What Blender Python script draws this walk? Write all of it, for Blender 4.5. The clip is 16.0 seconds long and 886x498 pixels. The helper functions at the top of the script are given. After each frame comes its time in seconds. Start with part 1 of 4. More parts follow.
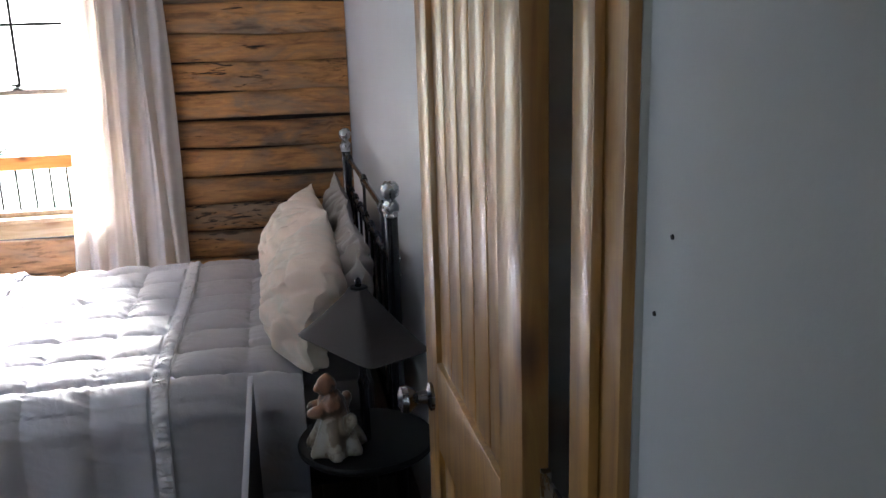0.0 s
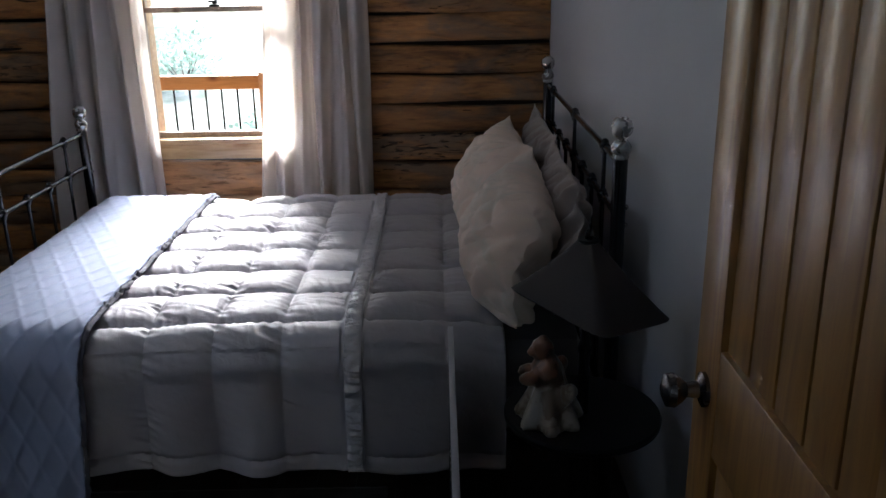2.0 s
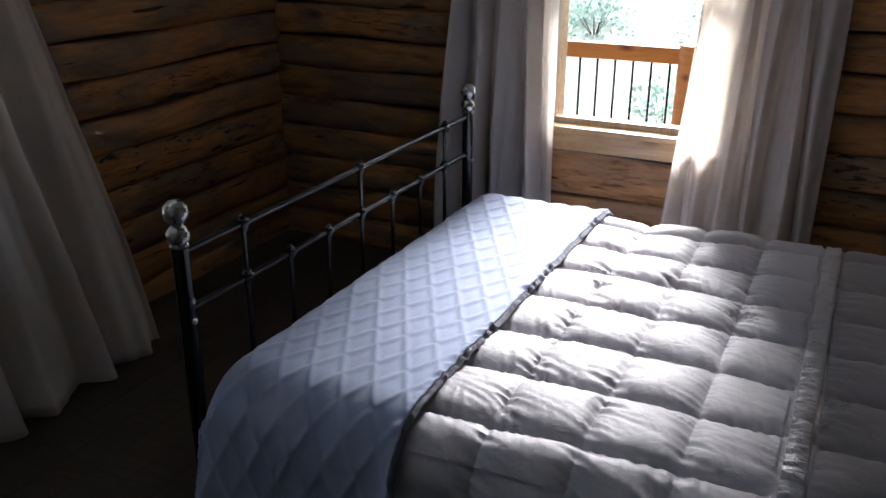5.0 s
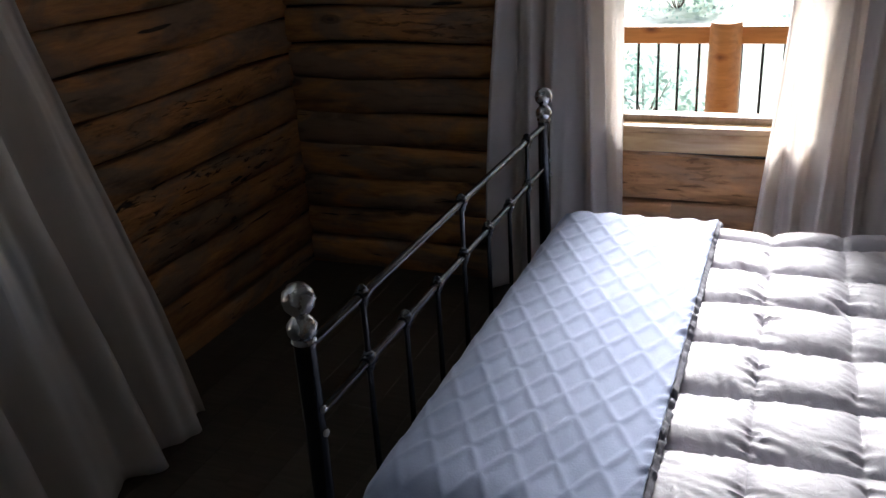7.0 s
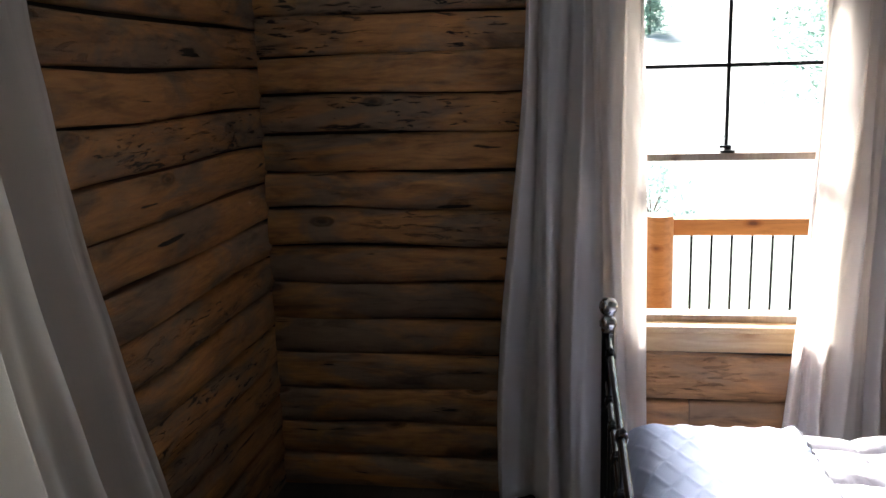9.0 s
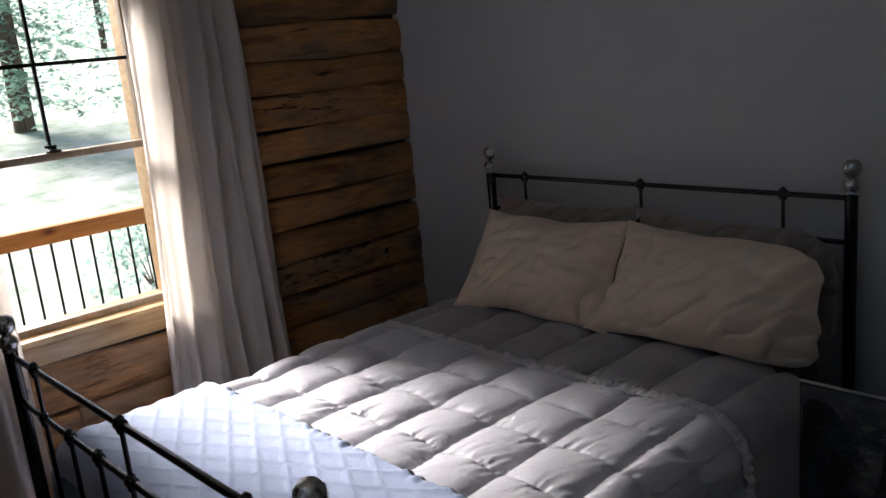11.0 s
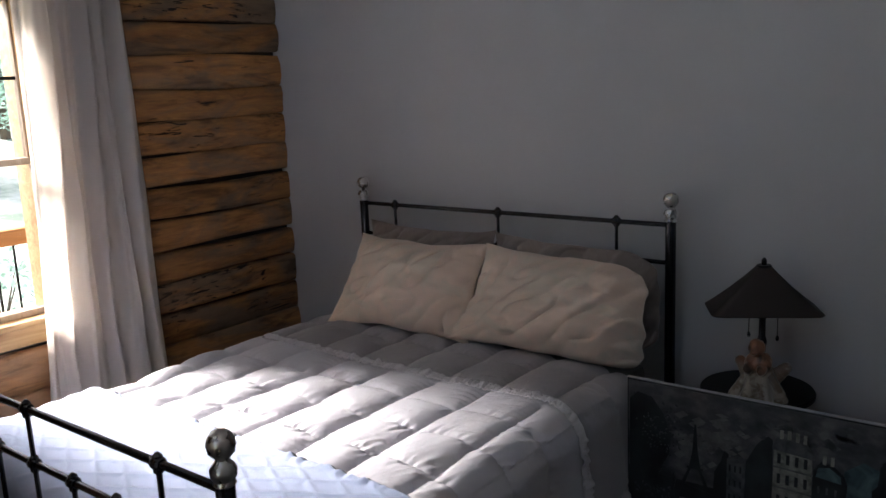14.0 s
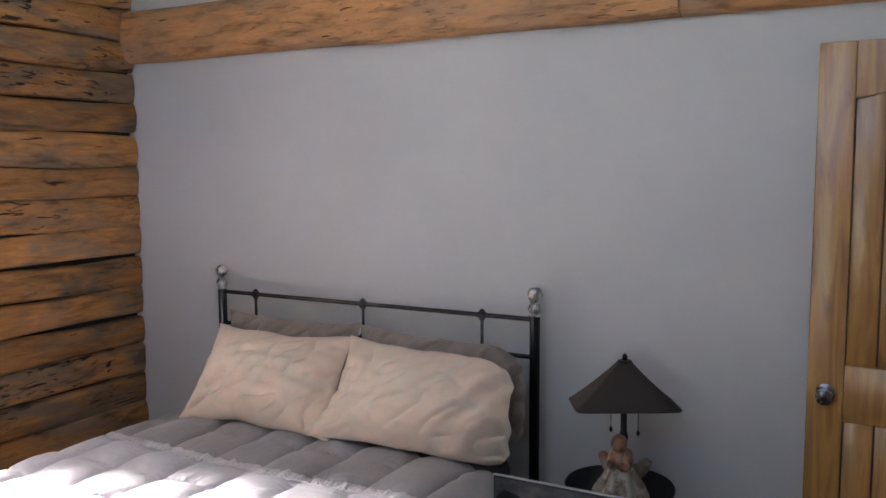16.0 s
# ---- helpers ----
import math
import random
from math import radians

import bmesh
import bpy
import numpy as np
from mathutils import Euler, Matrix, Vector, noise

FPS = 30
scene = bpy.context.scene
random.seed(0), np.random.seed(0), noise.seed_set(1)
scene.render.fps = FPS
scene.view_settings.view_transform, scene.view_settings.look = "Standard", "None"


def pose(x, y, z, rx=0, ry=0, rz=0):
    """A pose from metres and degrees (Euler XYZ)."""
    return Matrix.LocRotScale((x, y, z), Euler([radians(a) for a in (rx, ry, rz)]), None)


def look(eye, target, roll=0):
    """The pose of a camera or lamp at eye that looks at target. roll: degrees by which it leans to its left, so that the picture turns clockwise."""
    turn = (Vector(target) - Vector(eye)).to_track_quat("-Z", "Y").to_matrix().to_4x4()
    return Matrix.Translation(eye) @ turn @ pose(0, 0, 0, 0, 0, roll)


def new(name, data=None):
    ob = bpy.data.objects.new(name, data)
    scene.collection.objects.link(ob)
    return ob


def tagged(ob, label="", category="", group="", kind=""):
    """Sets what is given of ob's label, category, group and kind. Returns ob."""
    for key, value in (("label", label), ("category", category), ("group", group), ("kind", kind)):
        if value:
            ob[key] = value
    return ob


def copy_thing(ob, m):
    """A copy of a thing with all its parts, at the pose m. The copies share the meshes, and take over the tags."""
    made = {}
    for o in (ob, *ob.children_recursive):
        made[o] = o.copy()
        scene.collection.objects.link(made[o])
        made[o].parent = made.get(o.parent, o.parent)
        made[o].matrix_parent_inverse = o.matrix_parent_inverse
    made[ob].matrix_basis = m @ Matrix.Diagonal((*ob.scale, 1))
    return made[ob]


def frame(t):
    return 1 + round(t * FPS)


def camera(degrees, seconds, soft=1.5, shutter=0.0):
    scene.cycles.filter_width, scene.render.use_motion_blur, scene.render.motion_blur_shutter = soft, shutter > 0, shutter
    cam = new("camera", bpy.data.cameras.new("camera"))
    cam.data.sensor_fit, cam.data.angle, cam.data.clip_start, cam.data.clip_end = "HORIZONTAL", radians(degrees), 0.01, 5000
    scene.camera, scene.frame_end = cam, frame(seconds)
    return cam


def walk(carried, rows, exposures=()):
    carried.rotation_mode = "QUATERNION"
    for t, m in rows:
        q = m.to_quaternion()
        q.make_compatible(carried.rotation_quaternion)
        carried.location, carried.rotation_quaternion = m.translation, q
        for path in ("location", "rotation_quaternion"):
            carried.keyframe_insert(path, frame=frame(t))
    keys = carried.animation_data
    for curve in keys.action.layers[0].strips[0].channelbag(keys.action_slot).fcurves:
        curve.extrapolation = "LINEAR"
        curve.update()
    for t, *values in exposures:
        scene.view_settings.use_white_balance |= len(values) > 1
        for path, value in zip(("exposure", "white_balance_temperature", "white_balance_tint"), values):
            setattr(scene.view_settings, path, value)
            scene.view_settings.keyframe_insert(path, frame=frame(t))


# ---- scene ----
cam = camera(54.8, 16.0)
PATH = [
    (0, (-0.422, -4.754, 1.618), (-0.054, -2.851, 1.125), -1.7),
    (0.5, (-0.465, -4.655, 1.617), (-0.233, -2.734, 1.111), -0.2),
    (1, (-0.554, -4.587, 1.615), (-0.382, -2.662, 1.1), -0.6),
    (1.5, (-0.583, -4.515, 1.582), (-0.475, -2.608, 0.989), 0.2),
    (2, (-0.565, -4.432, 1.567), (-0.563, -2.533, 0.937), -1.0),
    (2.5, (-0.56, -4.339, 1.559), (-0.654, -2.458, 0.888), -2.6),
    (3, (-0.553, -4.26, 1.563), (-0.723, -2.401, 0.847), -1.5),
    (3.5, (-0.575, -4.126, 1.557), (-0.837, -2.284, 0.822), -0.4),
    (4, (-0.678, -3.881, 1.591), (-1.051, -2.039, 0.905), -0.2),
    (4.5, (-0.718, -3.689, 1.597), (-1.294, -1.919, 0.865), -0.0),
    (5, (-0.829, -3.573, 1.599), (-1.648, -1.901, 0.868), 0.2),
    (5.2, (-0.799, -3.498, 1.614), (-1.747, -1.901, 0.871), 0.4),
    (7.3, (-1.578, -3.336, 1.592), (-2.254, -1.615, 0.829), -2.8),
    (7.5, (-1.686, -3.363, 1.645), (-2.275, -1.575, 0.969), 1.9),
    (8, (-1.88, -3.437, 1.726), (-2.526, -1.603, 1.255), -1.7),
    (8.5, (-2.08, -3.434, 1.721), (-2.566, -1.544, 1.283), -1.5),
    (9, (-2.268, -3.307, 1.708), (-2.567, -1.37, 1.309), -1.6),
    (9.5, (-2.437, -3.252, 1.693), (-2.296, -1.302, 1.272), 0.1),
    (9.8, (-2.566, -3.172, 1.633), (-2.009, -1.298, 1.209), -2.3),
    (10, (-2.644, -3.232, 1.649), (-1.93, -1.421, 1.19), -3.5),
    (10.1, (-2.66, -3.238, 1.658), (-1.813, -1.482, 1.209), -3.2),
    (12.3, (-2.976, -3.453, 1.628), (-1.574, -2.124, 1.108), -5.6),
    (12.5, (-2.995, -3.463, 1.619), (-1.601, -2.124, 1.106), -5.5),
    (13, (-3.046, -3.466, 1.613), (-1.605, -2.176, 1.102), -4.4),
    (13.5, (-3.054, -3.505, 1.626), (-1.575, -2.243, 1.159), -3.7),
    (14, (-3.068, -3.507, 1.639), (-1.535, -2.284, 1.246), -2.6),
    (14.5, (-3.042, -3.527, 1.639), (-1.475, -2.32, 1.346), -2.1),
    (15, (-3.149, -3.474, 1.705), (-1.473, -2.404, 1.491), -1.1),
    (15.5, (-3.083, -3.503, 1.702), (-1.378, -2.473, 1.522), -0.8),
    (16, (-3.031, -3.455, 1.657), (-1.29, -2.491, 1.453), -0.3),
]
# ---- world, sun, lights ----
EXPOSURES = [(0, 3.8, 6300, 10), (0.5, 3.15, 6300, 10), (1.0, 2.35, 6150, 10), (1.5, 2.05, 6050, 10), (3.0, 2.2, 6150, 10), (4.0, 2.2, 6200, 10), (4.5, 1.85, 6200, 10), (5.0, 1.75, 6200, 10), (7.3, 1.65, 6200, 10), (8.0, 2.3, 6300, 10), (9.0, 2.35, 6300, 10), (9.5, 0.95, 6500, 10), (10.2, 1.0, 6500, 10), (12.3, 1.95, 6350, 11), (14.5, 2.6, 6700, 12), (15.0, 3.5, 6800, 14), (16.0, 3.75, 6700, 14)]
walk(cam, [(t, look(eye, target, roll)) for t, eye, target, roll in PATH], EXPOSURES)
SUN_WAY = Vector((0.15, -1.0, -0.71)).normalized()
world = bpy.data.worlds.new("sky")
scene.world = world
world.use_nodes = True
sky = world.node_tree.nodes.new("ShaderNodeTexSky")
sky.sky_type, sky.sun_disc = "NISHITA", False
sky.sun_elevation = math.asin(-SUN_WAY.z)
sky.sun_rotation = math.atan2(-SUN_WAY.x, -SUN_WAY.y)
world.node_tree.links.new(sky.outputs[0], world.node_tree.nodes["Background"].inputs[0])
world.node_tree.nodes["Background"].inputs[1].default_value = 0.055


def lamp(name, kind, m, energy, color=(1, 1, 1), **more):
    data = bpy.data.lights.new(name, kind)
    data.energy, data.color = energy, color
    if "angle" in more:
        data.angle = more["angle"]
    if "size" in more:
        data.shape, data.size, data.size_y = "RECTANGLE", more["size"], more["size_y"]
    ob = new(name, data)
    ob.matrix_world = m
    return ob


lamp("sun", "SUN", look(-SUN_WAY * 10, (0, 0, 0)), 5.0, (1.0, 0.96, 0.93), angle=radians(22))
lamp("window_light_west", "AREA", look((-3.72, -2.34, 1.35), (-2.0, -2.34, 0.9)), 0.12, (0.93, 0.96, 1.0), size=0.7, size_y=1.3)
# hall light is an added fill, out of view; no real source is known
lamp("hall_fill_light", "AREA", look((-1.05, -6.15, 1.55), (-0.5, -4.5, 1.5)), 0.1, (1.0, 0.97, 0.93), size=0.45, size_y=0.6)


# ---- materials ----
class Nodes:
    """Short hand for a material's nodes."""

    def __init__(self, name, color=(0.5, 0.5, 0.5), rough=0.6, metal=0.0):
        self.mat = bpy.data.materials.new(name)
        self.mat.use_nodes = True
        self.tree = self.mat.node_tree
        self.bsdf = self.tree.nodes["Principled BSDF"]
        self.put("Base Color", (*color, 1))
        self.put("Roughness", rough)
        self.put("Metallic", metal)

    def put(self, name, value):
        if isinstance(value, bpy.types.NodeSocket):
            self.tree.links.new(value, self.bsdf.inputs[name])
        else:
            self.bsdf.inputs[name].default_value = value

    def node(self, kind, **inputs):
        n = self.tree.nodes.new("ShaderNode" + kind)
        for key, value in inputs.items():
            key = key.replace("_", " ")
            if isinstance(value, bpy.types.NodeSocket):
                self.tree.links.new(value, n.inputs[key])
            else:
                n.inputs[key].default_value = value
        return n

    def coords(self, scale=(1, 1, 1), shift=0.0):
        """Object coordinates, stretched, and moved by the object's random number."""
        tex = self.node("TexCoord")
        m = self.node("Mapping", Vector=tex.outputs["Object"], Scale=scale)
        if shift:
            info = self.node("ObjectInfo")
            mul = self.node("Math", Value=info.outputs["Random"])
            mul.operation = "MULTIPLY"
            mul.inputs[1].default_value = shift
            comb = self.node("CombineXYZ", X=mul.outputs[0], Y=mul.outputs[0], Z=mul.outputs[0])
            self.tree.links.new(comb.outputs[0], m.inputs["Location"])
        return m.outputs[0]

    def noise(self, vec, scale, detail=4.0, rough=0.55, dist=0.0):
        return self.node("TexNoise", Vector=vec, Scale=scale, Detail=detail, Roughness=rough, Distortion=dist).outputs["Fac"]

    def ramp(self, fac, stops):
        n = self.node("ValToRGB", Fac=fac)
        while len(n.color_ramp.elements) < len(stops):
            n.color_ramp.elements.new(0.5)
        for e, (p, c) in zip(n.color_ramp.elements, stops):
            e.position = p
            e.color = (*c, 1) if len(c) == 3 else c
        return n.outputs[0]

    def mix(self, fac, a, b, mode="MIX"):
        n = self.tree.nodes.new("ShaderNodeMix")
        n.data_type, n.blend_type = "RGBA", mode
        for socket, value in ((n.inputs[0], fac), (n.inputs[6], a), (n.inputs[7], b)):
            if isinstance(value, bpy.types.NodeSocket):
                self.tree.links.new(value, socket)
            elif isinstance(value, (int, float)):
                socket.default_value = value
            else:
                socket.default_value = (*value, 1)
        return n.outputs[2]

    def bump(self, height, strength=0.3, distance=0.01):
        n = self.node("Bump", Height=height, Strength=strength, Distance=distance)
        self.put("Normal", n.outputs[0])


def grey(v):
    return (v, v, v)


def log_material(name, light, dark, stain, checks=1.0):
    """Weathered hewn pine: amber patches, grey patches, and dark checks crowded on some logs only."""
    n = Nodes(name, rough=0.62)
    info = n.node("ObjectInfo")
    plain = n.coords((1.0, 1.0, 1.0), 40.0)
    grain = n.noise(n.coords((1.0, 9.0, 9.0), 40.0), 6.0, 8, 0.65, 0.6)
    base = n.mix(n.ramp(grain, [(0.3, grey(0)), (0.7, grey(1))]), dark, light)
    # weathered patches, drawn out along the log
    age = n.noise(n.coords((1.5, 4.5, 4.5), 33.0), 1.3, 5, 0.6, 0.7)
    base = n.mix(n.ramp(age, [(0.44, grey(0)), (0.58, grey(0.9))]), base, stain)
    fade = n.noise(n.coords((2.5, 12.0, 12.0), 57.0), 1.7, 5, 0.6, 0.5)
    base = n.mix(0.75, base, n.ramp(fade, [(0.32, grey(0.25)), (0.46, grey(0.8)), (0.58, grey(1))]), "MULTIPLY")
    base = n.mix(0.7, base, n.ramp(info.outputs["Random"], [(0.0, grey(0.5)), (0.5, grey(0.85)), (1.0, grey(1.0))]), "MULTIPLY")
    # one long crack here and there on every log
    cr = n.noise(n.coords((1.5, 15.0, 15.0), 23.0), 2.4, 3, 0.5, 0.3)
    crack = n.ramp(cr, [(0.285, grey(0)), (0.32, grey(1))])
    # short ragged checks, thick on some logs
    sh = n.noise(n.coords((4.2, 23.0, 23.0), 71.0), 1.9, 5, 0.62, 0.9)
    short = n.ramp(sh, [(0.385, grey(0)), (0.42, grey(1))])
    shuffle = n.node("Math", Value=info.outputs["Random"])
    shuffle.operation = "MULTIPLY"
    shuffle.inputs[1].default_value = 7.31
    part_of = n.node("Math", Value=shuffle.outputs[0])
    part_of.operation = "FRACT"
    some = n.ramp(part_of.outputs[0], [(0.52, grey(0)), (0.62, grey(checks))])
    where = n.mix(1.0, some, n.ramp(n.noise(plain, 2.1, 2), [(0.40, grey(0)), (0.50, grey(1))]), "MULTIPLY")
    short = n.mix(where, (1, 1, 1), short)
    crack = n.mix(1.0, crack, short, "DARKEN")
    # knots with a darker ring
    vor = n.node("TexVoronoi", Vector=n.coords((2.2, 5.2, 5.2), 31.0), Scale=1.0)
    knot = n.ramp(vor.outputs["Distance"], [(0.035, grey(0.10)), (0.06, grey(0.5)), (0.085, grey(0.42)), (0.12, grey(1))])
    col = n.mix(1.0, base, n.ramp(crack, [(0.0, grey(0.06)), (1.0, grey(1))]), "MULTIPLY")
    col = n.mix(0.85, col, knot, "MULTIPLY")
    n.put("Base Color", col)
    n.put("Specular IOR Level", 0.35)
    n.bump(n.mix(0.4, n.mix(0.65, grain, crack), knot), 1.0, 0.02)
    return n.mat


def pine_material(name, light, dark, rough=0.35, along=2, coat=0.25):
    n = Nodes(name, rough=rough)
    scale = [9.0, 9.0, 9.0]
    scale[along] = 0.9
    grain = n.noise(n.coords(tuple(scale), 11.0), 3.0, 6, 0.6, 1.2)
    base = n.mix(n.ramp(grain, [(0.35, grey(0)), (0.68, grey(1))]), light, dark)
    scale = [9.0, 9.0, 9.0]
    scale[along] = 4.0
    vor = n.node("TexVoronoi", Vector=n.coords(tuple(scale), 5.0), Scale=0.8)
    knot = n.ramp(vor.outputs["Distance"], [(0.05, (0.16, 0.06, 0.02)), (0.14, (0.75, 0.6, 0.5)), (0.22, grey(1))])
    n.put("Base Color", n.mix(0.85, base, knot, "MULTIPLY"))
    n.bump(grain, 0.07, 0.003)
    n.put("Coat Weight", coat)
    n.put("Coat IOR", 1.65)
    n.put("Coat Roughness", 0.26)
    return n.mat


def cloth_material(name, color, rough=0.8, weave=260.0, sheen=0.2, bump=0.25, tone=0.12):
    n = Nodes(name, color, rough)
    big = n.noise(n.coords(), 4.0, 4)
    dark = tuple(c * (1 - 2 * tone) for c in color)
    n.put("Base Color", n.mix(n.ramp(big, [(0.3, grey(0)), (0.7, grey(1))]), dark, color))
    n.put("Sheen Weight", sheen)
    fine = n.noise(n.coords(), weave, 2)
    n.bump(fine, bump, 0.002)
    return n.mat


LOG = log_material("weathered_log", (0.56, 0.27, 0.085), (0.32, 0.14, 0.05), (0.22, 0.152, 0.098))
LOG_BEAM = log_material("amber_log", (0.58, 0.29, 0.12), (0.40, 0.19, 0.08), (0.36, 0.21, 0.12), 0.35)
PINE = pine_material("knotty_pine", (0.35, 0.17, 0.036), (0.21, 0.09, 0.02), 0.5, 2, 0.75)
PINE_X = pine_material("pine_board", (0.60, 0.40, 0.20), (0.42, 0.24, 0.10), 0.5, along=0)
RAILWOOD = pine_material("stained_railing", (0.70, 0.28, 0.07), (0.55, 0.20, 0.045), 0.6, along=0)


def plaster(name, color):
    n = Nodes(name, color, 0.75)
    big = n.noise(n.coords(), 1.3, 4)
    n.put("Base Color", n.mix(n.ramp(big, [(0.3, grey(0)), (0.7, grey(1))]), tuple(c * 0.93 for c in color), color))
    n.bump(n.noise(n.coords(), 90.0, 4), 0.18, 0.004)
    return n.mat


WALL = plaster("painted_plaster", (0.45, 0.445, 0.455))
HALLWALL = plaster("hall_paint", (0.38, 0.39, 0.41))
CEIL = plaster("ceiling_paint", (0.66, 0.66, 0.67))


def floor_material():
    n = Nodes("worn_floorboard", rough=0.5)
    grain = n.noise(n.coords((1.2, 14.0, 5.0), 17.0), 4.0, 7, 0.65, 0.5)
    info = n.node("ObjectInfo")
    base = n.mix(n.ramp(grain, [(0.3, grey(0)), (0.7, grey(1))]), (0.028, 0.021, 0.016), (0.065, 0.052, 0.04))
    n.put("Base Color", n.mix(0.4, base, n.ramp(info.outputs["Random"], [(0, grey(0.6)), (1, grey(1.0))]), "MULTIPLY"))
    n.bump(grain, 0.2, 0.004)
    return n.mat


FLOOR = floor_material()
GROOVE_SHADE = Nodes("groove_shade", (0.06, 0.03, 0.015), 0.7).mat
DARKGAP = Nodes("dark_chinking", (0.03, 0.024, 0.02), 0.9).mat


def metal(name, color, rough, tone=0.25):
    n = Nodes(name, color, rough, 1.0)
    f = n.noise(n.coords(), 35.0, 4)
    n.put("Roughness", n.ramp(f, [(0.3, grey(rough * (1 - tone))), (0.75, grey(min(1, rough * (1 + tone))))]))
    return n.mat


IRON = Nodes("black_enamelled_iron", (0.009, 0.009, 0.011), 0.2)
IRON.put("Specular IOR Level", 0.6)
IRON.bump(IRON.noise(IRON.coords(), 60.0, 3), 0.08, 0.003)
IRON = IRON.mat
KNOBMETAL = metal("dark_nickel", (0.20, 0.19, 0.19), 0.25)
NICKEL = metal("brushed_nickel", (0.46, 0.45, 0.44), 0.28)
BLACKPAINT = Nodes("black_paint", (0.008, 0.0075, 0.007), 0.5)
BLACKPAINT.put("Specular IOR Level", 0.15)
BLACKPAINT = BLACKPAINT.mat


def satin_material(name, color, rough, coat=0.0, relief=0.35, size=26.0):
    """Smooth woven fabric with fine puckers."""
    n = Nodes(name, color, rough)
    fine = n.noise(n.coords((1.0, 1.0, 1.0)), size, 5, 0.6, 0.8)
    big = n.noise(n.coords(), 5.0, 3)
    n.put("Base Color", n.mix(n.ramp(big, [(0.3, grey(0)), (0.7, grey(1))]), tuple(c * 0.92 for c in color), color))
    n.put("Sheen Weight", 0.15)
    n.put("Coat Weight", coat)
    n.put("Coat Roughness", 0.35)
    n.bump(fine, relief, 0.008)
    return n.mat


DUVET = satin_material("duvet_cotton", (0.575, 0.555, 0.605), 0.55)
# taupe lining, with the weaker light past the border also put into its colour
DUVET_BACK = satin_material("duvet_lining", (0.34, 0.315, 0.325), 0.8)
SATIN = satin_material("satin_band", (0.68, 0.65, 0.68), 0.18, 1.0, 0.8, 70.0)


def throw_material():
    n = Nodes("woven_throw", (0.40, 0.46, 0.62), 0.85)
    n.put("Sheen Weight", 0.25)
    big = n.noise(n.coords(), 5.0, 4)
    n.put("Base Color", n.mix(n.ramp(big, [(0.3, grey(0)), (0.7, grey(1))]), (0.31, 0.37, 0.54), (0.37, 0.43, 0.62)))
    n.bump(n.noise(n.coords(), 220.0, 3), 0.3, 0.002)
    return n.mat


THROW = throw_material()
FRINGE = cloth_material("throw_fringe", (0.13, 0.13, 0.16), 0.9)


def pillow_material(name, a, b):
    """Washed cotton: faint blotches of print, slack folds running down from the corners."""
    n = Nodes(name, a, 0.85)
    f = n.noise(n.coords(), 7.0, 5, 0.6, 0.8)
    n.put("Base Color", n.mix(n.ramp(f, [(0.42, grey(0)), (0.60, grey(1))]), a, b))
    n.put("Sheen Weight", 0.2)
    slack = n.noise(n.coords((1, 1.0, 0.4)), 6.0, 2, 0.45, 1.4)
    n.bump(n.mix(0.12, slack, n.noise(n.coords(), 190.0, 2)), 0.4, 0.03)
    return n.mat


PILLOW = pillow_material("cream_pillowcase", (0.66, 0.50, 0.40), (0.58, 0.49, 0.395))
PILLOW_BACK = pillow_material("taupe_sham", (0.21, 0.17, 0.15), (0.26, 0.21, 0.19))


def curtain_material():
    n = Nodes("linen_curtain", (0.55, 0.53, 0.52), 0.85)
    out = n.tree.nodes["Material Output"]
    thr = n.node("BsdfTranslucent", Color=(0.90, 0.85, 0.80, 1))
    mixer = n.node("MixShader", Fac=0.63)
    n.tree.links.new(n.bsdf.outputs[0], mixer.inputs[1])
    n.tree.links.new(thr.outputs[0], mixer.inputs[2])
    n.tree.links.new(mixer.outputs[0], out.inputs[0])
    big = n.noise(n.coords((3, 3, 0.5)), 3.0, 4)
    n.put("Base Color", n.mix(n.ramp(big, [(0.3, grey(0)), (0.7, grey(1))]), (0.62, 0.605, 0.59), (0.74, 0.72, 0.71)))
    n.bump(n.noise(n.coords((1, 1, 1)), 240.0, 2), 0.25, 0.002)
    return n.mat


CURTAIN = curtain_material()
GLASS = Nodes("window_glass", (1, 1, 1), 0.0)
GLASS.put("Transmission Weight", 1.0)
GLASS.put("IOR", 1.02)
GLASS = GLASS.mat
SHADE = cloth_material("dark_lampshade", (0.026, 0.015, 0.012), 0.7, 120.0, 0.0)


def ceramic_material():
    """Cream glaze, with brown glaze run down from the top of the body."""
    n = Nodes("glazed_figure", rough=0.28)
    f = n.noise(n.coords(), 22.0, 4, 0.55, 0.5)
    axes = n.node("SeparateXYZ", Vector=n.coords())
    side = n.node("Math", Value=axes.outputs["Y"])
    side.operation = "ABSOLUTE"
    run = n.ramp(axes.outputs["Z"], [(0.085, grey(0)), (0.115, grey(0.8))])
    run = n.mix(n.ramp(side.outputs[0], [(0.06, grey(0)), (0.085, grey(1))]), run, (0, 0, 0))
    blot = n.ramp(f, [(0.45, grey(0)), (0.55, grey(1))])
    glaze = n.mix(blot, (0.25, 0.22, 0.18), (0.12, 0.085, 0.055))
    brown = n.mix(blot, (0.19, 0.06, 0.02), (0.05, 0.025, 0.013))
    n.put("Base Color", n.mix(run, glaze, brown))
    n.bump(n.noise(n.coords(), 60.0, 3), 0.3, 0.004)
    return n.mat


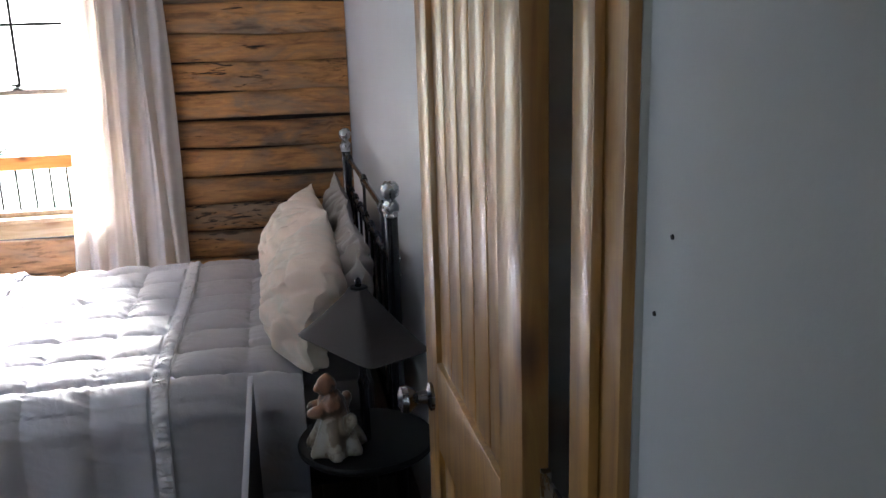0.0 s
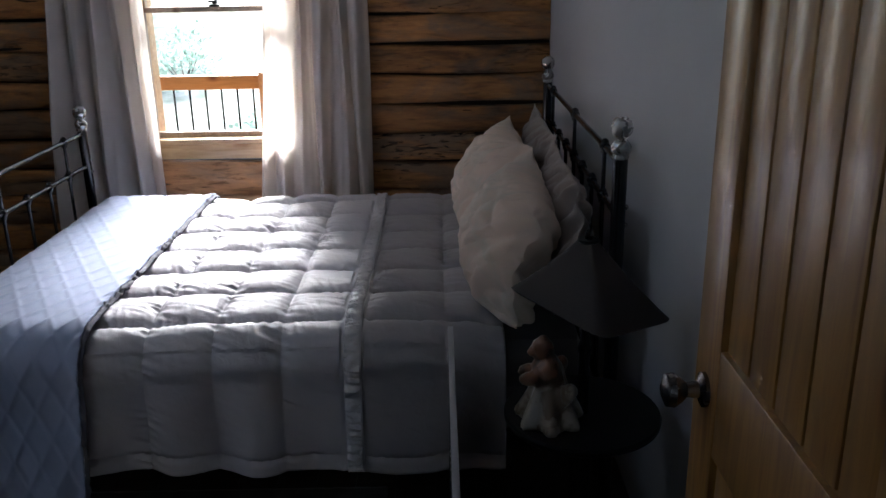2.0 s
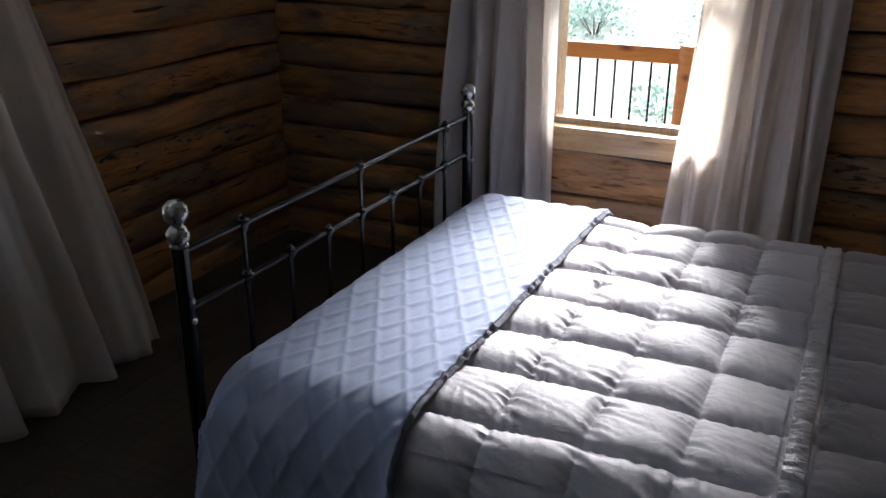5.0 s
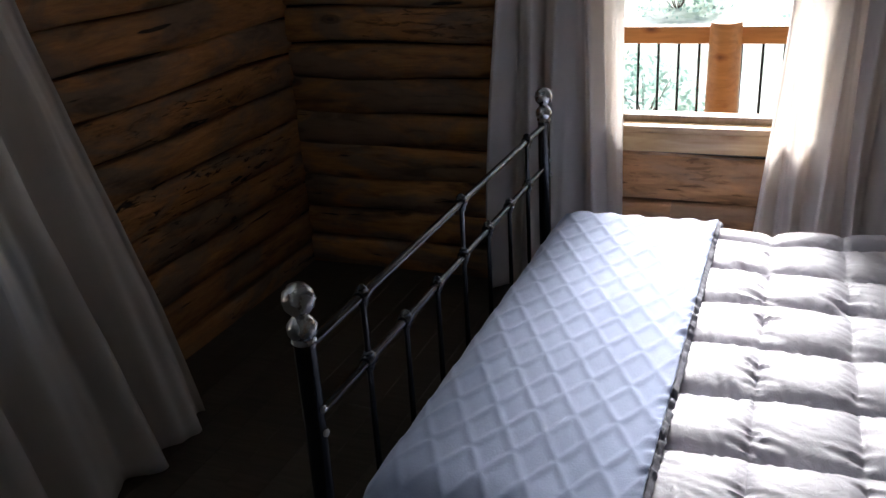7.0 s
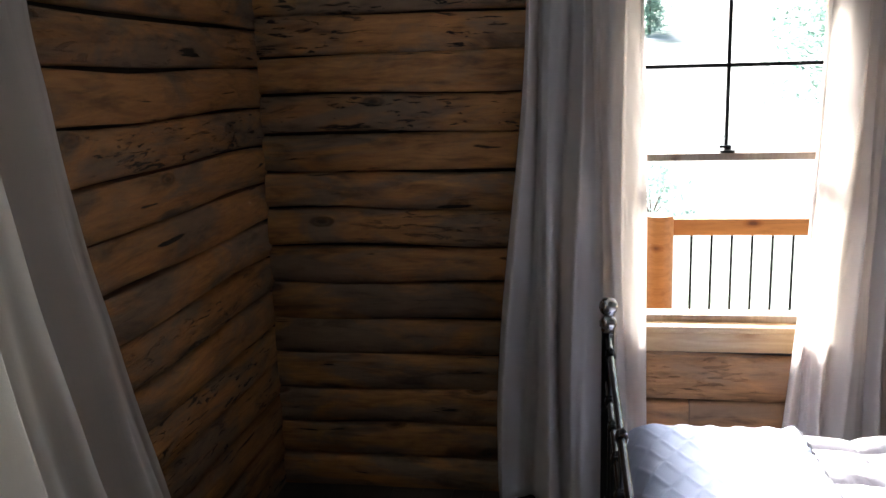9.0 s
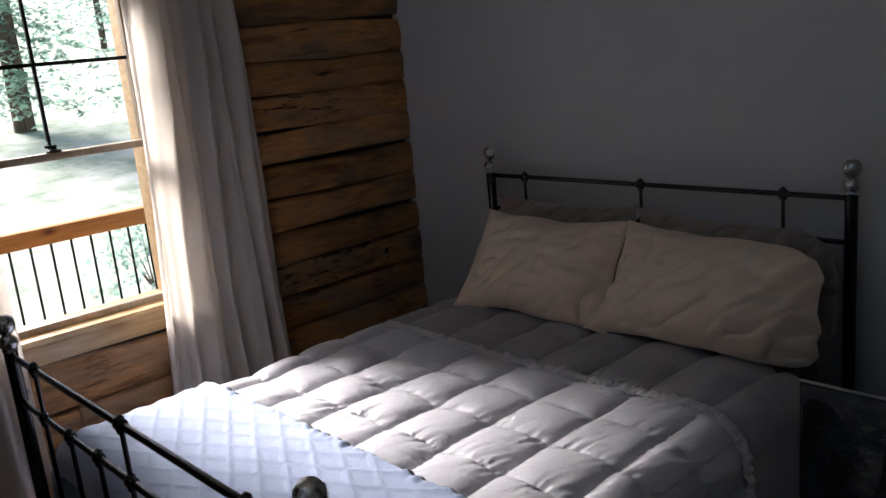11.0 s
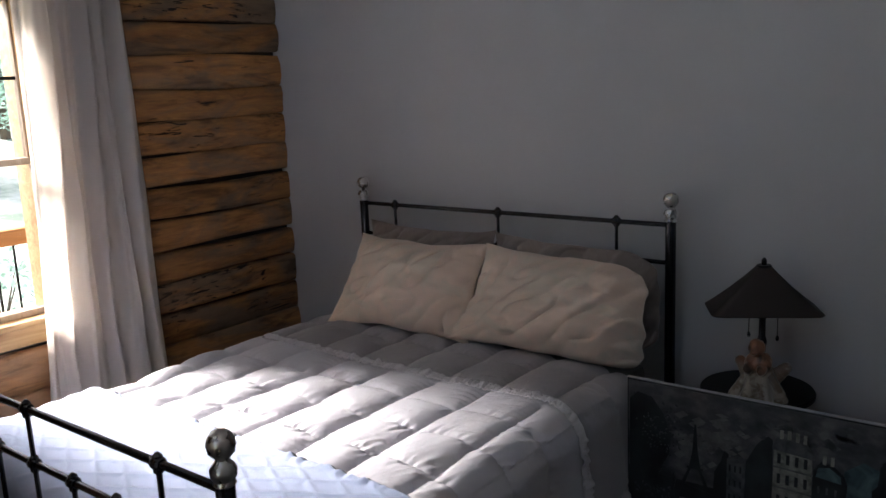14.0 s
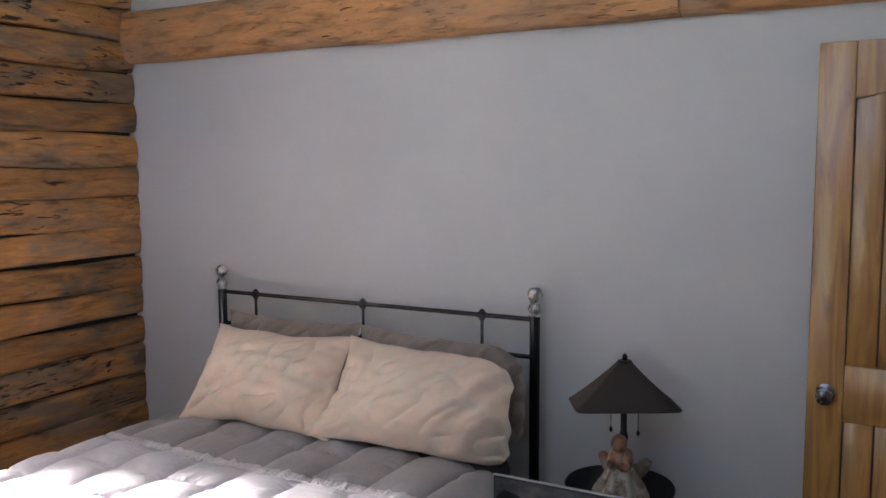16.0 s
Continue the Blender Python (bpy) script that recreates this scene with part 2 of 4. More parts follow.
CERAMIC = ceramic_material()
SASHWOOD = pine_material("sash_wood", (0.42, 0.33, 0.25), (0.30, 0.22, 0.16), 0.5)
BOARD_DARK = Nodes("print_ground", (0.018, 0.019, 0.023), 0.45)
BOARD_DARK.put("Base Color", BOARD_DARK.ramp(BOARD_DARK.noise(BOARD_DARK.coords((1, 2, 2)), 3.0, 5), [(0.4, (0.008, 0.008, 0.01)), (0.6, (0.03, 0.034, 0.036))]))
BOARD_DARK = BOARD_DARK.mat
BOARD_SKY = Nodes("print_sky", (0.1, 0.1, 0.1), 0.45)
BOARD_SKY.put("Base Color", BOARD_SKY.ramp(BOARD_SKY.noise(BOARD_SKY.coords((1, 2, 3)), 4.0, 5), [(0.35, (0.025, 0.025, 0.029)), (0.5, (0.06, 0.06, 0.064)), (0.68, (0.15, 0.15, 0.15))]))
BOARD_SKY = BOARD_SKY.mat


def print_material(name, color, size):
    """Inked patch with uneven brush tone."""
    n = Nodes(name, color, 0.45)
    f = n.noise(n.coords((1, 2, 2)), size, 5, 0.65, 0.5)
    n.put("Base Color", n.ramp(f, [(0.32, tuple(c * 0.3 for c in color)), (0.62, color)]))
    return n.mat


BOARD_STONE = print_material("print_stone", (0.27, 0.27, 0.24), 14.0)
BOARD_CLOUD = print_material("print_cloud", (0.15, 0.15, 0.15), 7.0)
BOARD_GREY = print_material("print_grey", (0.09, 0.095, 0.10), 12.0)
BOARD_TEAL = print_material("print_teal", (0.09, 0.15, 0.17), 8.0)
BOARD_EDGE = Nodes("board_edge", (0.34, 0.34, 0.37), 0.4).mat
MATTRESS = cloth_material("mattress_ticking", (0.10, 0.09, 0.085), 0.9)


def ground_material():
    n = Nodes("forest_ground", rough=0.95)
    f = n.noise(n.coords(), 0.9, 8, 0.7)
    n.put("Base Color", n.ramp(f, [(0.35, (0.26, 0.33, 0.24)), (0.5, (0.52, 0.55, 0.46)), (0.62, (0.70, 0.70, 0.66))]))
    return n.mat


GROUND = ground_material()
DECK = pine_material("deck_board", (0.45, 0.34, 0.22), (0.32, 0.22, 0.13), 0.7, along=0)
RUG = cloth_material("mottled_rug", (0.12, 0.105, 0.095), 0.95, 150.0, 0.3, 0.6, 0.3)
BARK = cloth_material("bark", (0.14, 0.10, 0.075), 0.95, 40.0, 0.0, 0.8)


def leaf_material(name, color, glow):
    """Thin foliage that lets daylight through."""
    n = Nodes(name, color, 0.6)
    out = n.tree.nodes["Material Output"]
    n.put("Base Color", n.mix(n.ramp(n.noise(n.coords(), 2.0, 3), [(0.35, grey(0)), (0.65, grey(1))]), tuple(c * 0.6 for c in color), color))
    thin = n.node("BsdfTranslucent", Color=(*glow, 1))
    both = n.node("MixShader", Fac=0.7)
    n.tree.links.new(n.bsdf.outputs[0], both.inputs[1])
    n.tree.links.new(thin.outputs[0], both.inputs[2])
    n.tree.links.new(both.outputs[0], out.inputs[0])
    return n.mat


NEEDLES = leaf_material("fir_needles", (0.10, 0.15, 0.12), (0.34, 0.50, 0.42))
LEAVES = leaf_material("shrub_leaves", (0.15, 0.20, 0.17), (0.45, 0.60, 0.53))


# ---- mesh helpers ----
def part(name, bm, material, parent, label="", kind="", smooth=True):
    me = bpy.data.meshes.new(name)
    bmesh.ops.recalc_face_normals(bm, faces=bm.faces)
    bm.to_mesh(me)
    bm.free()
    if smooth:
        me.shade_smooth()
        me.set_sharp_from_angle(angle=radians(38))
    me.materials.append(material)
    ob = new(name, me)
    ob.parent = parent
    return tagged(ob, label, kind=kind)


def thing(name, at, label, category, group="", kind="", turn=0.0):
    ob = new(name)
    ob.location = at
    ob.rotation_euler = (0, 0, radians(turn))
    ob.empty_display_size = 0.1
    return tagged(ob, label, category, group, kind)


def box(bm, x0, x1, y0, y1, z0, z1, bevel=0.0):
    r = bmesh.ops.create_cube(bm, size=1.0)
    for v in r["verts"]:
        v.co = Vector((x0 + (v.co.x + 0.5) * (x1 - x0), y0 + (v.co.y + 0.5) * (y1 - y0), z0 + (v.co.z + 0.5) * (z1 - z0)))
    if bevel:
        edges = list({e for v in r["verts"] for e in v.link_edges})
        bmesh.ops.bevel(bm, geom=edges, offset=bevel, segments=2, affect="EDGES", profile=0.5)
    return bm


def boxed(x0, x1, y0, y1, z0, z1, bevel=0.0):
    return box(bmesh.new(), x0, x1, y0, y1, z0, z1, bevel)


def lathe(bm, profile, at=(0, 0, 0), n=16, axis="z"):
    """Turns (radius, height) pairs round an axis."""
    rings = []
    for r, h in profile:
        ring = []
        for i in range(n):
            a = 2 * math.pi * i / n
            c, s = max(r, 1e-4) * math.cos(a), max(r, 1e-4) * math.sin(a)
            p = {"z": (c, s, h), "x": (h, c, s), "y": (c, h, s)}[axis]
            ring.append(bm.verts.new(Vector(p) + Vector(at)))
        rings.append(ring)
    for a, b in zip(rings, rings[1:]):
        for i in range(n):
            bm.faces.new((a[i], a[(i + 1) % n], b[(i + 1) % n], b[i]))
    bm.faces.new(rings[0])
    bm.faces.new(rings[-1])
    return bm


def sheet(bm, nu, nv, f):
    """A grid of points f(u, v), u and v from 0 to 1."""
    grid = [[bm.verts.new(f(i / nu, j / nv)) for j in range(nv + 1)] for i in range(nu + 1)]
    for i in range(nu):
        for j in range(nv):
            bm.faces.new((grid[i][j], grid[i + 1][j], grid[i + 1][j + 1], grid[i][j + 1]))
    return bm


def thicken(ob, depth):
    m = ob.modifiers.new("thickness", "SOLIDIFY")
    m.thickness, m.offset = depth, -1.0
    return ob


def smoothstep(a, b, x):
    t = min(1.0, max(0.0, (x - a) / (b - a)))
    return t * t * (3 - 2 * t)


# ---- the room's shell ----
XW, YS, ZC = -3.52, -3.912, 2.48
structure = lambda name, label, cat: thing(name, (0, 0, 0), label, cat, kind="structure")


def slab(name, boxes, material, label, category):
    bm = bmesh.new()
    for b in boxes:
        box(bm, *b)
    ob = part(name, bm, material, None, label, "structure", smooth=False)
    ob["category"] = category
    return ob


NW = (-2.075, -1.305, 0.62, 2.08)   # opening of the north window
WW = (-2.75, -1.93, 0.62, 2.08)   # opening of the west window, along y

wall_north = structure("wall_north", "weathered hewn log wall with dark checks and knots", "log wall")
bm = bmesh.new()
for b in ((XW - 0.35, NW[0] - 0.03, 0.02, 0.2, -0.1, 2.5), (NW[1] + 0.03, 0.3, 0.02, 0.2, -0.1, 2.5), (NW[0] - 0.03, NW[1] + 0.03, 0.02, 0.2, -0.1, NW[2] - 0.01), (NW[0] - 0.03, NW[1] + 0.03, 0.02, 0.2, NW[3] + 0.01, 2.5)):
    box(bm, *b)
part("backing", bm, DARKGAP, wall_north, "dark chinking behind the logs", smooth=False)
wall_west = structure("wall_west", "weathered hewn log wall with dark seams", "log wall")
bm = bmesh.new()
for b in ((XW - 0.2, XW - 0.02, WW[1] + 0.03, 0.02, -0.1, 2.5), (XW - 0.2, XW - 0.02, YS - 0.35, WW[0] - 0.03, -0.1, 2.5), (XW - 0.2, XW - 0.02, WW[0] - 0.03, WW[1] + 0.03, -0.1, WW[2] - 0.01), (XW - 0.2, XW - 0.02, WW[0] - 0.03, WW[1] + 0.03, WW[3] + 0.01, 2.5)):
    box(bm, *b)
part("backing", bm, DARKGAP, wall_west, "dark chinking behind the logs", smooth=False)
slab("wall_east", [(0, 0.16, -3.914, 0.02, -0.1, 4.2)], WALL, "smooth wall painted pale cool grey", "wall")
DOOR = (-0.93, -0.12, 2.05)
slab("wall_south", [(XW - 0.3, DOOR[0] - 0.03, YS - 0.135, YS, -0.1, 4.2), (DOOR[1] + 0.015, 0.16, YS - 0.135, YS, -0.1, 4.2), (DOOR[0] - 0.03, DOOR[1] + 0.015, YS - 0.135, YS, DOOR[2] + 0.03, 4.2)], WALL, "grey painted wall with the doorway", "wall")
# the sloping ceiling rises from the log wall, with its ridge across the room
bm = bmesh.new()
SLOPE = 0.42
for y0, z0, y1, z1 in ((0.25, ZC - 0.25 * SLOPE, -4.3, ZC + 4.3 * SLOPE),):
    vs = [bm.verts.new((x, y, z + d)) for x in (XW - 0.3, 0.16) for (y, z) in ((y0, z0), (y1, z1)) for d in (0, 0.1)]
    bmesh.ops.convex_hull(bm, input=vs)
ceiling = part("ceiling", bm, CEIL, None, "white painted sloping ceiling", "structure", smooth=False)
ceiling["category"] = "ceiling"
floor = structure("floor", "dark worn wooden floorboards", "floor")
part("subfloor", boxed(XW - 0.2, 0.16, -6.3, 0.2, -0.12, -0.022), DARKGAP, floor, "dark subfloor", smooth=False)
# hallway
slab("wall_hall_east", [(-0.105, 0.05, -4.245, YS - 0.152, -0.02, 2.45), (-0.148, 0.05, -6.2, -4.245, -0.02, 2.45)], HALLWALL, "grey painted hallway wall with two nail holes", "wall")
slab("wall_hall_west", [(-1.5, -1.35, -6.2, YS - 0.137, -0.02, 2.45)], HALLWALL, "grey painted hallway wall", "wall")
# the end wall is unseen; its opening is added to let daylight in
slab("wall_hall_south", [(-1.5, -1.3, -6.35, -6.2, -0.02, 2.45), (-0.8, 0.05, -6.35, -6.2, -0.02, 2.45), (-1.3, -0.8, -6.35, -6.2, -0.02, 1.2), (-1.3, -0.8, -6.35, -6.2, 1.9, 2.45)], HALLWALL, "grey painted hallway end wall", "wall")
slab("ceiling_hall", [(-1.5, 0.05, -6.35, YS - 0.137, 2.452, 2.55)], CEIL, "white hallway ceiling", "ceiling")
bm = bmesh.new()
for y, z in ((-4.117, 1.448), (-4.088, 1.372)):
    lathe(bm, [(0.002, -0.0015), (0.0026, 0.0), (0.0026, 0.002)], (-0.105, y, z), 8, "x")
part("nail_hole", bm, BLACKPAINT, bpy.data.objects["wall_hall_east"], "dark nail hole")

# ---- windows ----
def window(name, label, x0, x1, z0, z1, turn, at, rail=1.38, muntin=1.715):
    """A double-hung window. Built along x, glass near y = 0.09."""
    win = thing(name, at, label, "window", kind="structure", turn=turn)
    w = x1 - x0
    bm = bmesh.new()
    for b in ((0, 0.02, -0.015, 0.2, z0, z1), (w - 0.02, w, -0.015, 0.2, z0, z1), (0.02, w - 0.02, -0.015, 0.2, z1 - 0.03, z1)):
        box(bm, *b, 0.003)
    part("window_frame", bm, PINE_X, win, "bare pale pine frame")
    part("window_sill", boxed(-0.02, w + 0.02, -0.04, 0.22, z0 + 0.085, z0 + 0.112, 0.006), PINE_X, win, "pale pine sill")
    part("apron", boxed(0.002, w - 0.002, -0.02, 0.01, z0 + 0.004, z0 + 0.082, 0.004), PINE_X, win, "pale pine apron board")
    zs = z0 + 0.112
    for nm, y0, za, zb in (("lower_sash", 0.03, zs, rail + 0.012), ("upper_sash", 0.068, rail - 0.018, z1 - 0.03)):
        bm = bmesh.new()
        for b in ((0.02, 0.03, y0, y0 + 0.035, za, zb), (w - 0.03, w - 0.02, y0, y0 + 0.035, za, zb), (0.03, w - 0.03, y0, y0 + 0.035, za, za + 0.028), (0.03, w - 0.03, y0, y0 + 0.035, zb - 0.028, zb)):
            box(bm, *b, 0.003)
        sash = part(nm, bm, SASHWOOD, win, "weathered brown sash")
        if nm == "upper_sash":
            bm = bmesh.new()
            box(bm, w / 2 - 0.006, w / 2 + 0.006, y0 + 0.01, y0 + 0.024, za + 0.028, zb - 0.028)
            box(bm, 0.03, w - 0.03, y0 + 0.009, y0 + 0.025, muntin - 0.007, muntin + 0.007)
            part("muntin", bm, BLACKPAINT, sash, "thin dark glazing bars", smooth=False)
            panes = [(xa, xb, c, d) for xa, xb in ((0.03, w / 2), (w / 2, w - 0.03)) for c, d in ((za + 0.028, muntin), (muntin, zb - 0.028))]
        else:
            panes = [(0.03, w - 0.03, za + 0.028, zb - 0.028)]
        for xa, xb, c, d in panes:
            g = part("pane", boxed(xa, xb, y0 + 0.015, y0 + 0.019, c, d), GLASS, sash, smooth=False)
            g.visible_shadow = False
    bm = bmesh.new()
    lathe(bm, [(0.028, 0), (0.028, 0.008), (0.012, 0.012), (0.012, 0.022)], (w / 2, 0.048, rail + 0.012), 12)
    box(bm, w / 2 - 0.03, w / 2 + 0.012, 0.04, 0.052, rail + 0.03, rail + 0.04, 0.002)
    part("sash_lock", bm, BLACKPAINT, win, "dark sash lock")
    return win


window("window_1", "double-hung window with pine frame and dark glazing bars", NW[0], NW[1], NW[2], NW[3], 0, (NW[0], 0, 0))
window("window_2", "double-hung window with pine frame behind a curtain", WW[0], WW[1], WW[2], WW[3], 90, (XW, WW[0], 0))


# ---- curtains ----
def curtain(label, x_top, x_low, depth, folds, seed, rod_z=2.26, hem=0.02, flare=0.03, turn=0.0, at=(0, 0, 0), group="curtains of the room"):
    """One gathered drape: x_top and x_low are its ends at the rod and at the hem."""
    th = thing("curtain", at, label, "curtain", group, turn=turn)
    rnd = random.Random(seed)
    ph = [rnd.uniform(0, 6.28) for _ in range(6)]

    def f(u, v):
        k = smoothstep(0.0, 1.0, 1 - v)
        x = (x_top[0] + (x_top[1] - x_top[0]) * u) * (1 - k) + (x_low[0] + (x_low[1] - x_low[0]) * u) * k
        a = u * folds * 2 * math.pi
        d = math.sin(a + 0.7 * math.sin(3 * (1 - v) + ph[0])) + 0.38 * math.sin(1.63 * a + ph[1] + 1.3 * (1 - v)) + 0.10 * math.sin(3.1 * a + ph[2])
        amp = depth * (0.55 + 0.45 * (1 - v))
        y = -d * amp * 0.6 - flare * (1 - v) ** 2
        z = hem + (rod_z - hem) * v
        z += 0.012 * math.sin(5 * u + ph[3]) * (1 - v) ** 6
        x += 0.012 * math.sin(a * 0.5 + 6 * v + ph[4])
        y += 0.01 * noise.noise(Vector((u * 6, v * 9, seed)))
        return Vector((x, y, z))

    ob = part("drape", sheet(bmesh.new(), 110, 60, f), CURTAIN, th)
    thicken(ob, 0.003)
    return th


curtain("pale grey linen curtain hanging from the rod beside the north window", (-2.44, -2.03), (-2.56, -1.97), 0.085, 4.2, 1, at=(0, -0.09, 0), hem=0.0 + 0.012)
curtain("pale grey linen curtain glowing beside the bright window and the bed", (-1.385, -0.93), (-1.50, -0.9), 0.062, 5.6, 2, at=(0, -0.10, 0), hem=0.012, flare=0.06)
curtain("pale grey linen curtain with a flared hem by the west wall", (-2.34, -1.63), (-2.34, -1.36), 0.065, 5, 3, at=(XW + 0.12, 0, 0), turn=90, flare=0.27)


def rod(label, at, length, turn):
    th = thing("curtain_rod", at, label, "curtain rod", "curtain rods", turn=turn)
    part("rod", lathe(bmesh.new(), [(0.009, 0), (0.009, length)], (0, 0, 0), 12, "x"), IRON, th)
    for x in (-0.02, length + 0.02):
        part("finial", lathe(bmesh.new(), [(0.005, -0.025), (0.018, -0.017), (0.024, 0.0), (0.018, 0.017), (0.005, 0.025)], (x, 0, 0), 12, "x"), IRON, th, "round black finial")
    for x in (0.06, length - 0.06):
        bm = boxed(x - 0.008, x + 0.008, 0.0, 0.085, -0.008, 0.008, 0.002)
        box(bm, x - 0.02, x + 0.02, 0.08, 0.088, -0.03, 0.03, 0.003)
        part("bracket", bm, IRON, th)
    return th


rod("black iron curtain rod with round ends above the north window", (-2.5, -0.09, 2.27), 1.62, 0)
rod("black iron curtain rod above the west window", (XW + 0.12, -3.1, 2.27), 1.55, 90)

# ---- bed ----
BX0, BX1, BY0, BY1 = -2.155, -0.09, -2.22, -0.655
YM = (BY0 + BY1) / 2
bed = thing("bed", ((BX0 + BX1) / 2, YM, 0), "black iron double bed with nickel ball finials", "bed")
BC = bed.location.copy()


def finial_profile(z):
    return [(0.019, z), (0.023, z + 0.004), (0.021, z + 0.012), (0.026, z + 0.02), (0.027, z + 0.034), (0.02, z + 0.046), (0.013, z + 0.053), (0.017, z + 0.058), (0.026, z + 0.068), (0.0295, z + 0.082), (0.027, z + 0.097), (0.017, z + 0.109), (0.003, z + 0.113)]


JOINTS = (-0.855, -1.44, -1.998)
for x, top in ((BX1, 1.075), (BX0, 0.895)):
    frame_name = "headboard" if x == BX1 else "footboard"
    lx = x - BC.x
    rail_top, rail_low, rail_bot = top - 0.012, top - 0.157, 0.34
    bm = lathe(bmesh.new(), [(0.0095, BY0 + 0.015 - YM), (0.0095, BY1 - 0.015 - YM)], (lx, 0, rail_top), 12, "y")
    board = part(frame_name, bm, IRON, bed, "black iron %s rail" % frame_name)
    for y in (BY0, BY1):
        post = part("post", lathe(bmesh.new(), [(0.016, 0.02), (0.02, 0.03), (0.02, top)], (lx, y - YM, 0), 16), IRON, board, "black iron corner post")
    for y in (BY0, BY1):
        part("finial", lathe(bmesh.new(), finial_profile(top), (lx, y - YM, 0), 20), NICKEL, board, "brushed nickel ball finial")
        part("castor", lathe(bmesh.new(), [(0.012, 0.0), (0.021, 0.004), (0.022, 0.018), (0.017, 0.024)], (lx, y - YM, 0), 16), NICKEL, board, "nickel foot cap")
        for dz in (0.025, -0.025):
            part("bolt_cap", lathe(bmesh.new(), [(0.007, 0.018), (0.008, 0.023), (0.004, 0.027)], (lx, y - YM, rail_low + dz), 10, "x"), NICKEL, board, "small nickel bolt cap")
    for z in (rail_low, rail_bot):
        part("rail", lathe(bmesh.new(), [(0.009, BY0 + 0.015 - YM), (0.009, BY1 - 0.015 - YM)], (lx, 0, z), 12, "y"), IRON, board)
    ys = [JOINTS[0], -1.05, -1.245, JOINTS[1], -1.626, -1.812, JOINTS[2]]
    for y in ys:
        high = y in JOINTS
        part("spindle", lathe(bmesh.new(), [(0.0065, rail_bot), (0.0065, rail_top if high else rail_low)], (lx, y - YM, 0), 10), IRON, board)
        for z in ([rail_top, rail_low] if high else [rail_low]):
            bm = lathe(bmesh.new(), [(0.012, -0.016), (0.0155, -0.011), (0.0155, 0.011), (0.012, 0.016)], (lx, y - YM, z), 12, "y")
            lathe(bm, [(0.0115, -0.02), (0.013, 0.0), (0.0115, 0.017), (0.004, 0.024)], (lx, y - YM, z), 12)
            part("collar", bm, IRON, board, "cast iron collar")
for y in (BY0 + 0.02, BY1 - 0.02):
    part("side_rail", boxed(BX0 + 0.02 - BC.x, BX1 - 0.02 - BC.x, y - 0.012 - YM, y + 0.012 - YM, 0.20, 0.26, 0.003), IRON, bed)

mat_top = 0.56
boxspring = thing("box_spring", (-1.11, YM, 0.26), "dark fabric box spring on the iron bed frame", "box spring")
part("base", boxed(-0.94, 0.94, -0.72, 0.72, 0.0, 0.12, 0.02), MATTRESS, boxspring)
mattress = thing("mattress", (-1.11, YM, 0.382), "thick mattress under the quilted duvet", "mattress")
part("body", boxed(-0.95, 0.95, -0.73, 0.73, 0.0, 0.16, 0.04), MATTRESS, mattress)


def over(s, half, top, r, y_mid):
    """A place across the bed at arc length s from its middle: flat, round the edge, and down."""
    side = 1 if s > 0 else -1
    a = abs(s)
    flat = half - r
    if a <= flat:
        return y_mid + side * a, top, 0.0, side
    arc = r * math.pi / 2
    if a <= flat + arc:
        th = (a - flat) / r
        return y_mid + side * (flat + r * math.sin(th)), top - r * (1 - math.cos(th)), th, side
    d = a - flat - arc
    return y_mid + side * (half + 0.10 * d), top - r - d, math.pi / 2, side


def quilt_height(x, s):
    """Puffed boxes between stitched seams, in metres."""
    u = (x + 0.83) / 0.197
    v = (s + 0.02) / 0.222
    if x > -0.80:
        u = (x + 0.80) / 0.24
    du = abs(u - round(u)) * 0.197
    dv = abs(v - round(v)) * 0.222
    if abs(s) > 0.79:
        dv = 0.05 + 0.06 * smoothstep(0.79, 0.95, abs(s))
    puff = (1 - 0.5 * math.exp(-du / 0.02)) * (1 - math.exp(-dv / 0.03))
    wr = abs(noise.noise(Vector((x * 38 + s * 12, s * 9, 3)))) * math.exp(-dv / 0.045) + 1.5 * abs(noise.noise(Vector((x * 7, s * 42 + x * 14, 8)))) * math.exp(-du / 0.045)
    wr *= 0.4 + 1.2 * abs(noise.noise(Vector((x * 6, s * 6, 20))))
    return 0.031 * puff - 0.018 * wr + 0.009 * noise.noise(Vector((x * 6, s * 6, 1)))


DROP = 0.268


